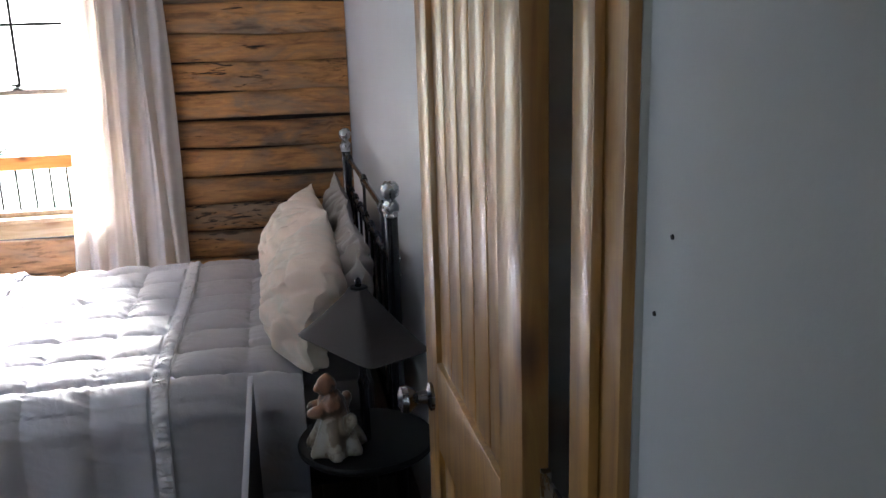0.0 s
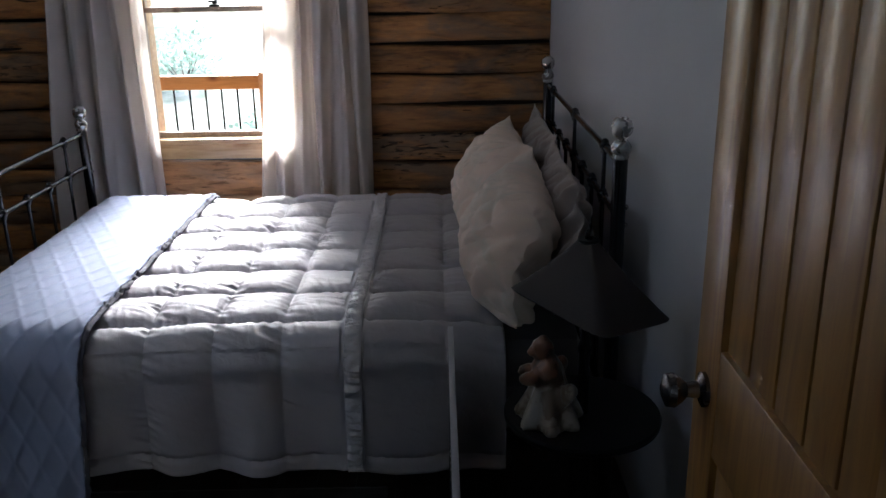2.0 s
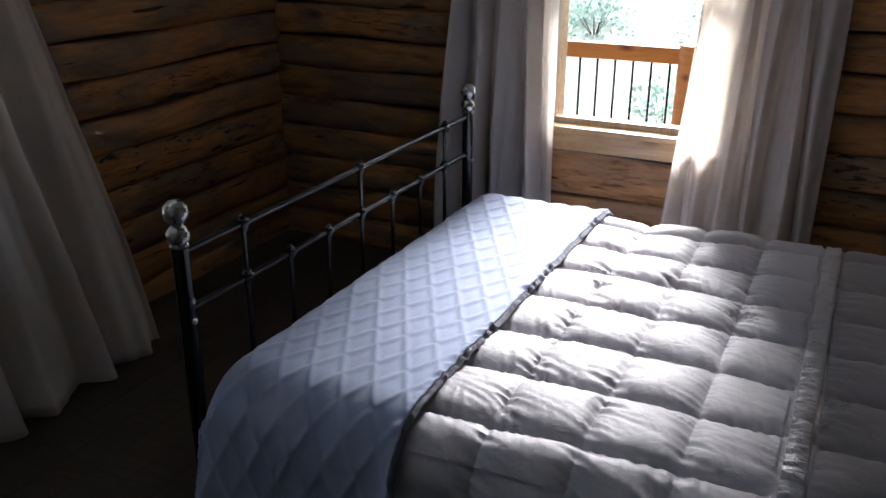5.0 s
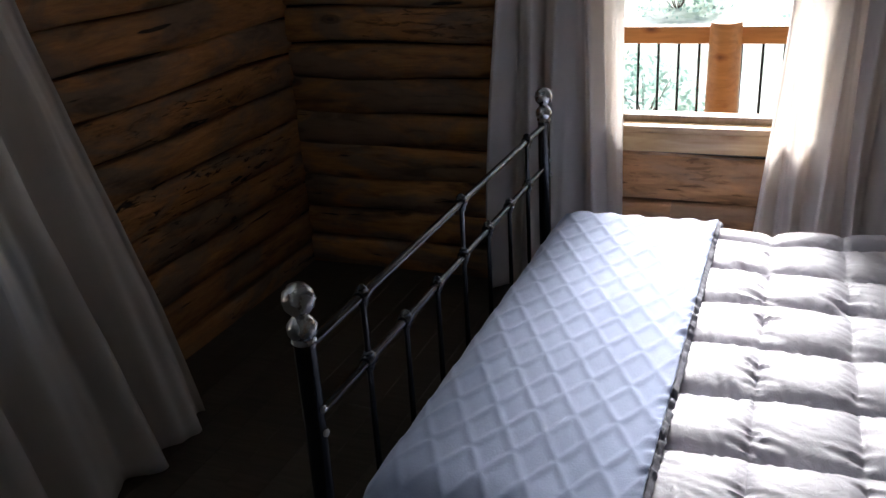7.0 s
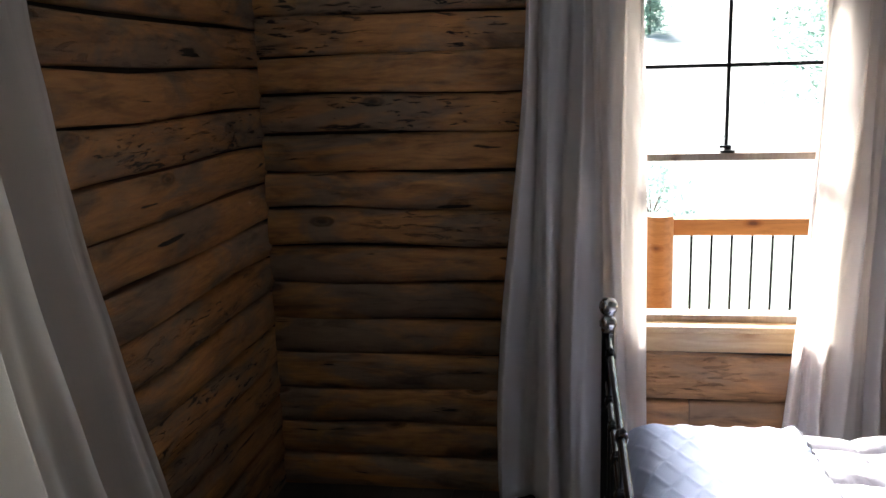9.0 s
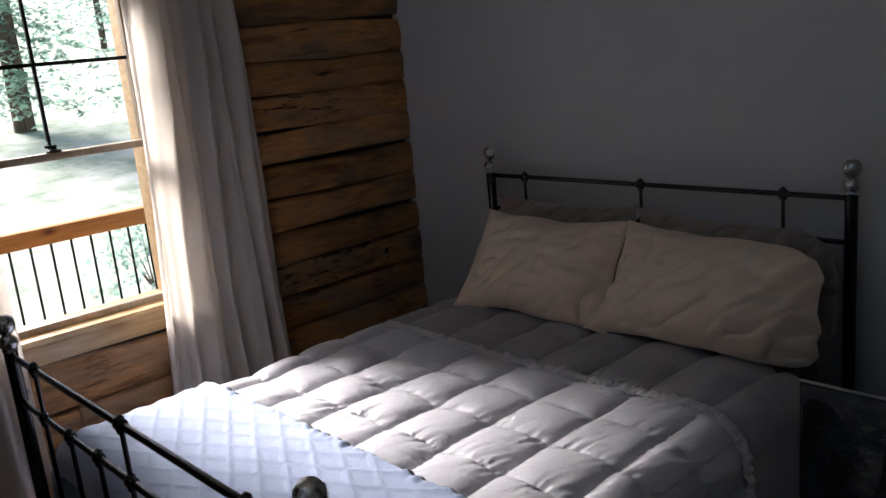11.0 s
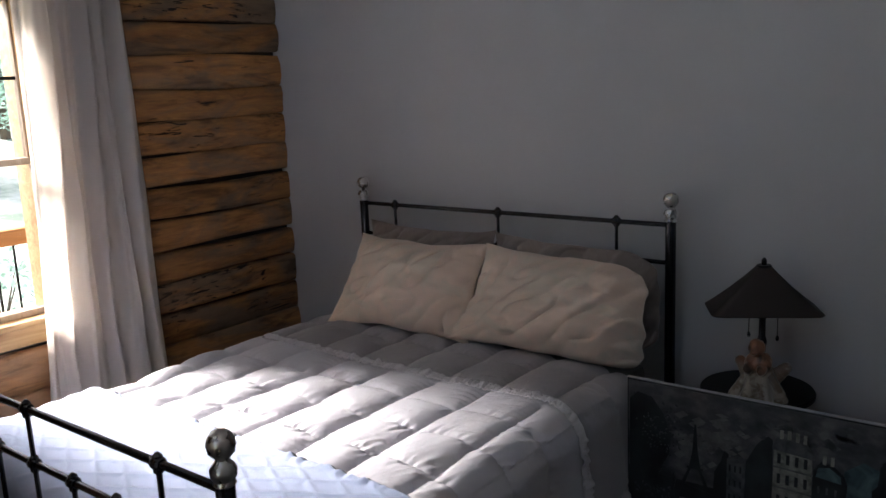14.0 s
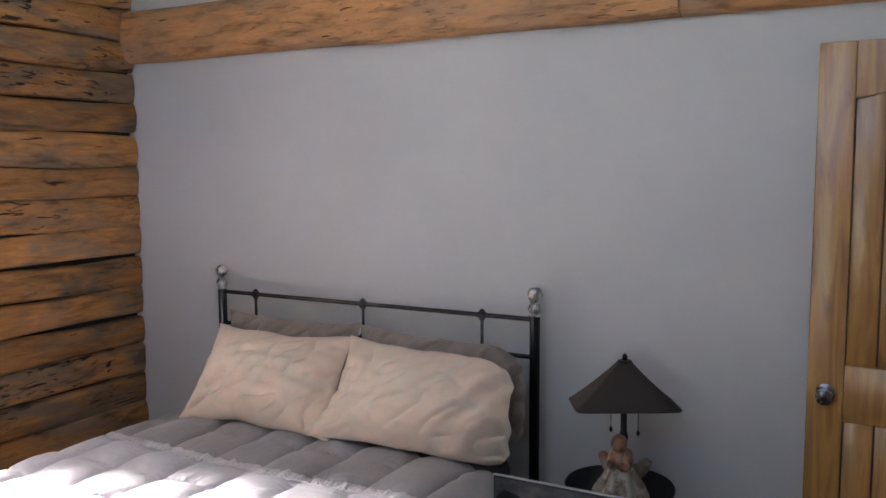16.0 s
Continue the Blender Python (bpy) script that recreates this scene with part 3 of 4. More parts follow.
def duvet():
    th = thing("duvet", (-1.11, YM, mat_top), "pale lavender-grey box-quilted duvet spread over the bed", "duvet")
    half, r = 0.80, 0.13
    length = half - r + r * math.pi / 2 + DROP

    def f(u, v):
        x = -1.97 + u * 1.58
        s = (v * 2 - 1) * length
        y, z, t, side = over(s, half, mat_top + 0.02, r, YM)
        h = quilt_height(x, s)
        h *= 1 - 0.65 * smoothstep(1.60, 1.66, -x)
        rim = length - abs(s)
        h -= 0.018 * math.exp(-((rim - 0.045) / 0.008) ** 2) * (0.6 + abs(noise.noise(Vector((x * 30, s, 2)))))
        h += 0.008 * math.exp(-(rim / 0.05) ** 2) * noise.noise(Vector((x * 22, s * 8, side)))
        if abs(x + 0.825) < 0.035:
            h = 0.006 + 0.5 * h
        h *= 1 - 0.35 * smoothstep(1.2, 1.57, t)
        z += h * math.cos(t)
        y += side * h * math.sin(t)
        z += 0.012 * noise.noise(Vector((x * 2.1, s * 2.3, 5)))
        if t > 1.5:
            hang = (abs(s) - (half - r + r * math.pi / 2)) / DROP
            y += side * 0.018 * hang * math.sin(x * 17 + 2 * math.sin(x * 5))
            z += 0.012 * hang * noise.noise(Vector((x * 3, 1, side)))
        z -= 0.05 * smoothstep(-0.50, -0.39, x) * 0.3
        return Vector((x + 1.11, y - YM, z - mat_top))

    cut = (1.97 - 0.80) / 1.58
    thicken(part("quilt", sheet(bmesh.new(), 230, 400, lambda u, v: f(u * cut, v)), DUVET, th), 0.006)
    thicken(part("turned_top", sheet(bmesh.new(), 50, 260, lambda u, v: f(cut + u * (1 - cut), v)), DUVET_BACK, th, "matte taupe-grey turned-back lining"), 0.006)

    def g(u, v):
        x = -0.848 + u * 0.044
        s = (v * 2 - 1) * length * 0.998
        y, z, t, side = over(s, half, mat_top + 0.02, r, YM)
        h = 0.015 + 0.004 * math.sin(math.pi * u) + 0.024 * abs(noise.noise(Vector((x * 14 + 0.8 * math.sin(s * 30), s * 52, 2))))
        h += 0.007 * smoothstep(1.2, 1.57, t) * noise.noise(Vector((x * 40, s * 60, 5)))
        z += h * math.cos(t)
        y += side * h * math.sin(t)
        z += 0.012 * noise.noise(Vector((x * 2.1, s * 2.3, 5)))
        if t > 1.5:
            hang = (abs(s) - (half - r + r * math.pi / 2)) / DROP
            y += side * 0.018 * hang * math.sin(x * 17 + 2 * math.sin(x * 5))
        return Vector((x + 1.11, y - YM, z - mat_top))

    thicken(part("satin_border", sheet(bmesh.new(), 16, 560, g), SATIN, th, "puckered shiny satin border"), 0.004)
    return th


duvet()


def throw():
    th = thing("throw", (-1.85, YM, mat_top), "blue-grey woven throw with raised diamonds across the bed's foot", "throw blanket")
    half, r = 0.845, 0.15
    length = half - r + r * math.pi / 2 + 0.38

    def f(u, v):
        s = (v * 2 - 1) * length
        w = u * 0.61
        x = -1.585 - w
        drop = 0.0
        rx, x_edge = 0.08, -2.02
        if x < x_edge:
            a = (x_edge - x) / rx
            if a < math.pi / 2:
                x2, drop = x_edge - rx * math.sin(a), rx * (1 - math.cos(a))
            else:
                x2, drop = x_edge - rx, rx + (x_edge - x - rx * math.pi / 2)
            x = x2
        hf = half
        y, z, t, side = over(s, hf, mat_top + 0.05, r, YM)
        p, q = (w * 1.0 + s * 0.55) / 0.084, (w * 1.0 - s * 0.55) / 0.084
        dp, dq = abs(p - round(p)), abs(q - round(q))
        band = max(math.exp(-(dp / 0.11) ** 2), math.exp(-(dq / 0.11) ** 2))
        h = 0.0045 * band + 0.002 * (0.5 - max(dp, dq)) * (1 if (round(p - 0.5) + round(q - 0.5)) % 2 else -0.6)
        h += 0.005 * noise.noise(Vector((w * 6, s * 5, 9))) + 0.010 * math.exp(-((w - 0.0) / 0.018) ** 2) * (0.6 + noise.noise(Vector((1, s * 45, 3))))
        z += h * math.cos(t) - drop * (1 if t < 1.2 else 0.5)
        y += side * h * math.sin(t)
        if t > 1.5:
            hang = (abs(s) - (half - r + r * math.pi / 2)) / 0.38
            y += side * 0.03 * hang * (0.5 + math.sin(w * 13 + 1))
            x += -0.04 * hang * smoothstep(0.4, 0.7, w)
        return Vector((x + 1.85, y - YM, z - mat_top))

    thicken(part("cloth", sheet(bmesh.new(), 120, 420, f), THROW, th), 0.005)

    def trim(u, v):
        q = f(0.0, v)
        return Vector((q.x + 0.002 + 0.012 * u + 0.003 * noise.noise(Vector((v * 160, u, 2))), q.y, q.z - 0.004 - 0.008 * u + 0.004 * noise.noise(Vector((v * 210, u * 2, 7)))))

    thicken(part("edge_fringe", sheet(bmesh.new(), 3, 420, trim), FRINGE, th, "dark slate ruffled edge"), 0.003)
    return th


throw()


def pillow(label, material, at, w, h, t, tilt, turn=0.0, seed=0, ruffle=0.0, group="pillows on the bed"):
    """A stuffed pillow: w across y, h up the headboard, t thick; tilt in degrees from upright."""
    th = thing("pillow", at, label, "pillow", group)
    th.rotation_euler = (0, radians(tilt), radians(turn))
    bm = bmesh.new()
    n, m = 90, 66
    grids = []
    for face in (-1, 1):
        g = []
        for i in range(n + 1):
            row = []
            for j in range(m + 1):
                a, b = i / n * 2 - 1, j / m * 2 - 1
                pull = 1 + 0.03 * (a * b) ** 4 - (0.25 * abs(a * b) ** 3 if ruffle and a < 0 else 0.0)
                edge = max(0.0, (1 - abs(a) ** 2.4)) ** 0.6 * max(0.0, (1 - abs(b) ** 2.4)) ** 0.6
                pinch_a = a * (1 - 0.065 * (1 - abs(b) ** 2))
                pinch_b = b * (1 - 0.09 * (1 - abs(a) ** 2))
                y, z = pinch_a * pull * w / 2 * (1 - 0.045 * b), pinch_b * pull * h / 2
                d = edge * t / 2
                k = min(1.0, edge * 3)
                d += 0.010 * k * noise.noise(Vector((a * 2.3 + seed, b * 5.5, face * 3)))
                d -= 0.017 * k * (1 - abs(noise.noise(Vector((a * 3.2 + b * 2.2 + seed, b * 1.1 - a * 1.2, 4)))) * 2) ** 3
                z += 0.014 * noise.noise(Vector((a * 2, seed + 4, 0))) * abs(b)
                wav = 2.2 * ruffle * smoothstep(0.72, 1.0, -a) * noise.noise(Vector((a * 2, b * 2.6, seed)))
                y -= ruffle * smoothstep(0.6, 1.0, -a) * (1.4 * noise.noise(Vector((3, b * 3.0, seed))) + 0.25 * noise.noise(Vector((5, b * 6.0, seed))))
                # the open end hangs back over the edge of the bed, in slack pleats
                back = 0.10 * smoothstep(0.35, 1.0, -a) * smoothstep(-0.1, 1.0, -b) if ruffle > 0.015 else 0.0
                if ruffle:
                    wav -= 0.05 * smoothstep(-0.2, 1.0, a) * smoothstep(0.0, 1.0, -b) if ruffle > 0.015 else 0.0
                    wav -= 0.012 * k * smoothstep(-0.1, 0.8, -a) * math.sin(19.0 * a + 8.0 * b + 2.2 * noise.noise(Vector((a * 2, b * 2, 11))))
                row.append(Vector((face * d + wav + back, y, z + h / 2)))
            g.append(row)
        grids.append(g)
    verts = {}

    def vert(fi, i, j):
        key = (0 if i in (0, n) or j in (0, m) else fi, i, j)
        if key not in verts:
            verts[key] = bm.verts.new(grids[fi][i][j])
        return verts[key]

    for fi in (0, 1):
        for i in range(n):
            for j in range(m):
                bm.faces.new((vert(fi, i, j), vert(fi, i + 1, j), vert(fi, i + 1, j + 1), vert(fi, i, j + 1)))
    part("case", bm, material, th)
    return th


pillow("cream pillow in a rumpled case leaning by the window", PILLOW, (-0.49, -1.165, 0.595), 0.715, 0.425, 0.25, 33, 2, 1)
pillow("cream pillow with a ruffled open end beside the nightstand", PILLOW, (-0.455, -1.866, 0.59), 0.79, 0.415, 0.28, 28, -2, 7, 0.02)
pillow("taupe pillow standing behind the cream one against the iron headboard", PILLOW_BACK, (-0.225, -1.12, 0.575), 0.73, 0.425, 0.14, 9, 0, 3)
pillow("taupe pillow behind the ruffled cream one at the bed's nightstand side", PILLOW_BACK, (-0.24, -1.865, 0.575), 0.78, 0.42, 0.14, 9, 0, 5, 0.012)

# ---- rug beside the bed ----
rug = thing("rug", (-1.35, -2.42, 0), "thin mottled taupe rug on the dark floor beside the bed", "rug")


def rug_top(u, v):
    return Vector((u * 1.15 - 0.55 + 0.004 * noise.noise(Vector((v * 30, 0, 0))), v * 0.62 - 0.31, 0.012 + 0.0035 * noise.noise(Vector((u * 40, v * 24, 2)))))


thicken(part("rug_top", sheet(bmesh.new(), 90, 50, rug_top), RUG, rug), 0.01)
part("binding", boxed(-0.558, -0.549, -0.315, 0.315, 0.0, 0.012, 0.002), FRINGE, rug, "dark bound edge")

# ---- nightstand and lamp ----
NX, NY, NZ = -0.235, -2.60, 0.545
stand = thing("nightstand", (NX, NY, 0), "small round black nightstand with a pedestal beside the bed", "nightstand")
part("tabletop", lathe(bmesh.new(), [(0.18, NZ - 0.022), (0.187, NZ - 0.016), (0.188, NZ - 0.006), (0.184, NZ)], (0, 0, 0), 48), BLACKPAINT, stand)
part("pedestal", lathe(bmesh.new(), [(0.03, 0.04), (0.035, 0.1), (0.022, 0.2), (0.028, 0.4), (0.024, 0.5), (0.05, NZ - 0.022)], (0, 0, 0), 24), BLACKPAINT, stand)
for k in range(3):
    a = radians(30 + 120 * k)
    bm = boxed(0.02, 0.17, -0.014, 0.014, 0.0, 0.035, 0.006)
    bmesh.ops.rotate(bm, verts=bm.verts, matrix=Matrix.Rotation(a, 3, "Z"))
    part("leg", bm, BLACKPAINT, stand)

LX, LY = -0.236, -2.612
lampt = thing("table_lamp", (LX, LY, NZ), "table lamp with a dark four-sided shade on a mottled cream base", "table lamp")
rnd = random.Random(21)




def lump(bm, at, r, seed):
    """An uneven ball of clay added to the figure."""
    ball = bmesh.ops.create_icosphere(bm, subdivisions=3, radius=1.0)
    for v in ball["verts"]:
        k = 1 + 0.18 * noise.noise(v.co * 2.0 + Vector((seed, 0, 0)))
        v.co = Vector((at[0] + v.co.x * r[0] * k, at[1] + v.co.y * r[1] * k, max(0.0, at[2] + v.co.z * r[2] * k)))


# a standing figure: flared robe in folds, torso, bowed head and two half-raised wings
bm = bmesh.new()
lathe(bm, [(0.088, 0.0), (0.086, 0.012), (0.066, 0.05), (0.046, 0.09), (0.036, 0.125), (0.028, 0.14)], (0, 0, 0), 40)
for v in bm.verts:
    a, r = math.atan2(v.co.y, v.co.x), math.hypot(v.co.x, v.co.y)
    k = 1 + 0.16 * math.sin(7 * a + 0.6) * (r / 0.088)
    v.co.x, v.co.y = v.co.x * k * 0.85, v.co.y * k
for k, (at, r) in enumerate((
        ((-0.008, 0.0, 0.125), (0.036, 0.044, 0.04)), ((-0.018, 0.004, 0.178), (0.026, 0.027, 0.03)),
        ((-0.040, 0.006, 0.168), (0.014, 0.012, 0.012)), ((-0.045, 0.022, 0.112), (0.03, 0.016, 0.018)),
        ((-0.045, -0.022, 0.112), (0.03, 0.016, 0.018)))):
    lump(bm, at, r, k)
for side in (-1, 1):
    # each wing widens upwards and leans out
    for k in range(5):
        q = k / 4
        lump(bm, (0.018 + 0.02 * q, side * (0.045 + 0.030 * q), 0.070 + 0.035 * q), (0.010 + 0.004 * q, 0.02, 0.034 - 0.014 * q), 20 + k)
bmesh.ops.translate(bm, verts=bm.verts, vec=Vector((-0.082, -0.02, 0.0)))
figure = part("base", bm, CERAMIC, lampt, "glazed figure with a brown body and flared cream robe")
fuse = figure.modifiers.new("fuse", "REMESH")
fuse.mode, fuse.voxel_size, fuse.use_smooth_shade = "VOXEL", 0.005, True
part("stem", lathe(bmesh.new(), [(0.013, 0.0), (0.013, 0.15), (0.017, 0.17), (0.011, 0.19), (0.011, 0.27), (0.017, 0.285), (0.006, 0.3), (0.004, 0.43), (0.009, 0.438), (0.009, 0.452), (0.002, 0.46)], (0, 0, 0), 14), IRON, lampt, "black stem with finial")
bm = bmesh.new()
lathe(bm, [(0.172, 0.279), (0.176, 0.283), (0.152, 0.303), (0.10, 0.351), (0.05, 0.401), (0.024, 0.43), (0.018, 0.43), (0.046, 0.396), (0.10, 0.344), (0.149, 0.296)], (0, 0, 0), 64)
for v in bm.verts:
    r, a = math.hypot(v.co.x, v.co.y), math.atan2(v.co.y, v.co.x)
    k = 0.745 / (abs(math.cos(a)) ** 12 + abs(math.sin(a)) ** 12) ** (1 / 12)
    v.co.x, v.co.y, v.co.z = v.co.x * k * 1.37, v.co.y * k * 0.76, v.co.z - 0.22 * (r - 0.02) * (0.176 - r)
bmesh.ops.rotate(bm, verts=bm.verts, matrix=Matrix.Rotation(radians(-61), 3, "Z"))
shade = part("shade", bm, SHADE, lampt, "dark brown four-sided shade with soft corners", smooth=True)
part("piping", lathe(bmesh.new(), [(0.022, 0.428), (0.026, 0.432), (0.022, 0.436)], (0, 0, 0), 16), BLACKPAINT, shade)
for dy in (0.045, -0.05):
    part("pull_chain", lathe(bmesh.new(), [(0.0015, 0.19), (0.0015, 0.285)], (0.0, dy, 0), 6), IRON, lampt)
    part("chain_bead", lathe(bmesh.new(), [(0.002, 0.178), (0.006, 0.184), (0.006, 0.192), (0.002, 0.198)], (0.0, dy, 0), 8), IRON, lampt)

# ---- city print board ----
BRX, BRY0, BRY1, BRZ = -0.552, -3.10, -2.27, 0.622
board = thing("picture_board", (BRX, (BRY0 + BRY1) / 2, 0), "large dark print of a misty city skyline standing against the nightstand", "canvas print")
bl = (BRY1 - BRY0) / 2
part("panel", boxed(0.0, 0.012, -bl, bl, 0.0, BRZ, 0.002), BOARD_DARK, board, "dark night print")
bm = bmesh.new()
for b in ((-0.002, 0.013, -bl - 0.002, bl + 0.002, BRZ, BRZ + 0.003),):
    box(bm, *b, 0.001)
part("edging", bm, BOARD_EDGE, board, "pale metal edging")


def flat_shape(name, pts, material, label="", depth=0.0015):
    """A thin printed patch on the board's face; points are (along, up)."""
    bm = bmesh.new()
    a = [bm.verts.new((-depth, bl - y, z)) for y, z in pts]
    b = [bm.verts.new((0.0, bl - y, z)) for y, z in pts]
    bm.faces.new(a)
    bm.faces.new(list(reversed(b)))
    for i in range(len(pts)):
        j = (i + 1) % len(pts)
        bm.faces.new((a[i], b[i], b[j], a[j]))
    return part(name, bm, material, board, label, smooth=False)


def speckle(name, count, y0, y1, z0, z1, size, material, label, seed, tall=1.0, depth=0.0034):
    """Many small dabs of print, crowding towards the middle of their patch, in one mesh."""
    rnd = random.Random(seed)
    bm = bmesh.new()
    for _ in range(count):
        y = (y0 + y1) / 2 + (y1 - y0) * 0.5 * rnd.uniform(-1, 1) * rnd.uniform(0.4, 1)
        z = (z0 + z1) / 2 + (z1 - z0) * 0.5 * rnd.uniform(-1, 1) * rnd.uniform(0.4, 1)
        w, h = size * rnd.uniform(0.4, 1.0), size * tall * rnd.uniform(0.4, 1.0)
        k = rnd.uniform(-0.4, 0.4)
        bm.faces.new([bm.verts.new((-depth, bl - a, b)) for a, b in ((y - w, z + k * h), (y + k * w, z - h), (y + w, z - k * h), (y - k * w, z + h))])
    return part(name, bm, material, board, label, "stuff", smooth=False)


flat_shape("sky_patch", [(0.005, 0.30), (0.005, 0.615), (0.825, 0.615), (0.825, 0.30)], BOARD_SKY, "printed grey misty sky")
speckle("cloud_print", 60, 0.16, 0.42, 0.36, 0.56, 0.026, BOARD_CLOUD, "printed pale cloud dabs", 8, 0.6, 0.002)
speckle("cloud_print", 30, 0.40, 0.80, 0.50, 0.60, 0.03, BOARD_GREY, "printed grey cloud dabs", 9, 0.5, 0.002)
flat_shape("sky_patch", [(0.69, 0.28), (0.69, 0.46), (0.74, 0.50), (0.825, 0.47), (0.825, 0.28)], BOARD_TEAL, "printed teal sky patch", 0.002)
flat_shape("street", [(0.005, 0.02), (0.005, 0.31), (0.16, 0.30), (0.30, 0.275), (0.44, 0.255), (0.60, 0.24), (0.825, 0.285), (0.825, 0.02)], BOARD_DARK, "printed dark street", 0.0024)
flat_shape("wet_road", [(0.13, 0.03), (0.19, 0.24), (0.36, 0.25), (0.44, 0.03)], BOARD_SKY, "printed wet road", 0.0028)
flat_shape("printed_tree", [(0.01, 0.26), (0.01, 0.55), (0.04, 0.58), (0.09, 0.57), (0.13, 0.52), (0.16, 0.45), (0.15, 0.38), (0.10, 0.27)], BOARD_DARK, "printed dark tree", 0.0028)
speckle("leaf_print", 130, 0.01, 0.21, 0.36, 0.58, 0.006, BOARD_DARK, "printed dark leaf dabs", 1, 1.0, 0.0031)
speckle("leaf_print", 70, 0.03, 0.19, 0.36, 0.54, 0.0045, BOARD_CLOUD, "printed pale leaf dabs", 2)
# lattice tower: two curved legs, platforms and a spire
flat_shape("tower", [(0.195, 0.295), (0.208, 0.295), (0.228, 0.352), (0.252, 0.352), (0.272, 0.295), (0.285, 0.295), (0.260, 0.355), (0.249, 0.41), (0.243, 0.505), (0.237, 0.505), (0.231, 0.41), (0.220, 0.355)], BOARD_DARK, "printed iron lattice tower", 0.003)
flat_shape("tower", [(0.212, 0.350), (0.212, 0.357), (0.268, 0.357), (0.268, 0.350)], BOARD_DARK, "printed iron lattice tower", 0.0034)
flat_shape("building", [(0.30, 0.25), (0.305, 0.36), (0.325, 0.40), (0.335, 0.44), (0.35, 0.43), (0.352, 0.25)], BOARD_DARK, "printed dark building", 0.003)
flat_shape("building", [(0.345, 0.25), (0.345, 0.415), (0.36, 0.43), (0.395, 0.43), (0.405, 0.415), (0.405, 0.25)], BOARD_GREY, "printed grey building", 0.0034)
flat_shape("building", [(0.400, 0.24), (0.405, 0.42), (0.42, 0.45), (0.44, 0.49), (0.47, 0.52), (0.485, 0.51), (0.49, 0.24)], BOARD_DARK, "printed dark building", 0.0036)
flat_shape("building", [(0.485, 0.235), (0.490, 0.488), (0.60, 0.478), (0.602, 0.225)], BOARD_STONE, "printed pale stone building", 0.0038)
flat_shape("building", [(0.484, 0.482), (0.484, 0.492), (0.498, 0.525), (0.585, 0.520), (0.606, 0.485), (0.606, 0.474)], BOARD_GREY, "printed slate roof", 0.0042)
flat_shape("building", [(0.600, 0.26), (0.605, 0.445), (0.625, 0.475), (0.66, 0.47), (0.69, 0.445), (0.70, 0.42), (0.695, 0.25)], BOARD_DARK, "printed dark building", 0.0040)
flat_shape("building", [(0.612, 0.425), (0.618, 0.455), (0.650, 0.462), (0.682, 0.440), (0.684, 0.418)], BOARD_TEAL, "printed teal roof", 0.0044)
flat_shape("building", [(0.775, 0.24), (0.765, 0.42), (0.78, 0.44), (0.785, 0.50), (0.795, 0.52), (0.81, 0.50), (0.826, 0.53), (0.826, 0.24)], BOARD_DARK, "printed dark building", 0.0040)
for y, z in ((0.506, 0.52), (0.528, 0.522), (0.552, 0.52), (0.574, 0.518), (0.630, 0.468), (0.652, 0.468)):
    flat_shape("chimney", [(y, z), (y, z + 0.028), (y + 0.010, z + 0.028), (y + 0.010, z)], BOARD_STONE, "printed chimney", 0.0044)
for k, z in enumerate((0.425, 0.360, 0.285)):
    flat_shape("ledge", [(0.487, z), (0.487, z + 0.005), (0.603, z + 0.001), (0.603, z - 0.004)], BOARD_CLOUD, "printed pale ledge", 0.0046)
for i in range(4):
    for z in (0.440, 0.375, 0.305, 0.248):
        y = 0.500 + 0.026 * i
        flat_shape("printed_window", [(y, z), (y, z + 0.032), (y + 0.010, z + 0.032), (y + 0.010, z)], BOARD_DARK, "", 0.0046)
for i in range(3):
    for z in (0.375, 0.325, 0.275):
        for y, m in ((0.352 + 0.017 * i, BOARD_DARK), (0.618 + 0.024 * i, BOARD_GREY)):
            flat_shape("printed_window", [(y, z), (y, z + 0.022), (y + 0.006, z + 0.022), (y + 0.006, z)], m, "", 0.0046)
# lamp post on the pavement
flat_shape("lamp_post", [(0.163, 0.10), (0.166, 0.27), (0.160, 0.30), (0.168, 0.325), (0.176, 0.30), (0.170, 0.27), (0.173, 0.10)], BOARD_DARK, "printed lamp post", 0.0046)
speckle("crowd_print", 60, 0.02, 0.18, 0.20, 0.27, 0.006, BOARD_GREY, "printed pale crowd dabs", 3)
speckle("crowd_print", 70, 0.17, 0.50, 0.19, 0.26, 0.006, BOARD_DARK, "printed dark strollers", 4, 2.2)
speckle("reflection", 80, 0.18, 0.46, 0.05, 0.21, 0.007, BOARD_CLOUD, "printed pale street reflections", 5, 3.0)
speckle("reflection", 60, 0.50, 0.82, 0.05, 0.21, 0.007, BOARD_GREY, "printed street reflections", 6, 2.0)
speckle("reflection", 40, 0.66, 0.82, 0.22, 0.30, 0.006, BOARD_TEAL, "printed teal roof dabs", 7)

# ---- door ----
door = thing("door_1", (-0.118, YS + 0.077, 0), "open knotty pine panel door with arched bead-board panels", "door", kind="structure")
door.rotation_euler = (0, 0, radians(0.3))
DW, DH, DT = 0.657, 2.01, 0.036
st = 0.105


def arch(y, z_side, z_mid, y0, y1):
    """The curved underside of the top rail."""
    t = (y - y0) / (y1 - y0)
    return z_side + (z_mid - z_side) * smoothstep(0.0, 1.0, 1 - abs(2 * t - 1))


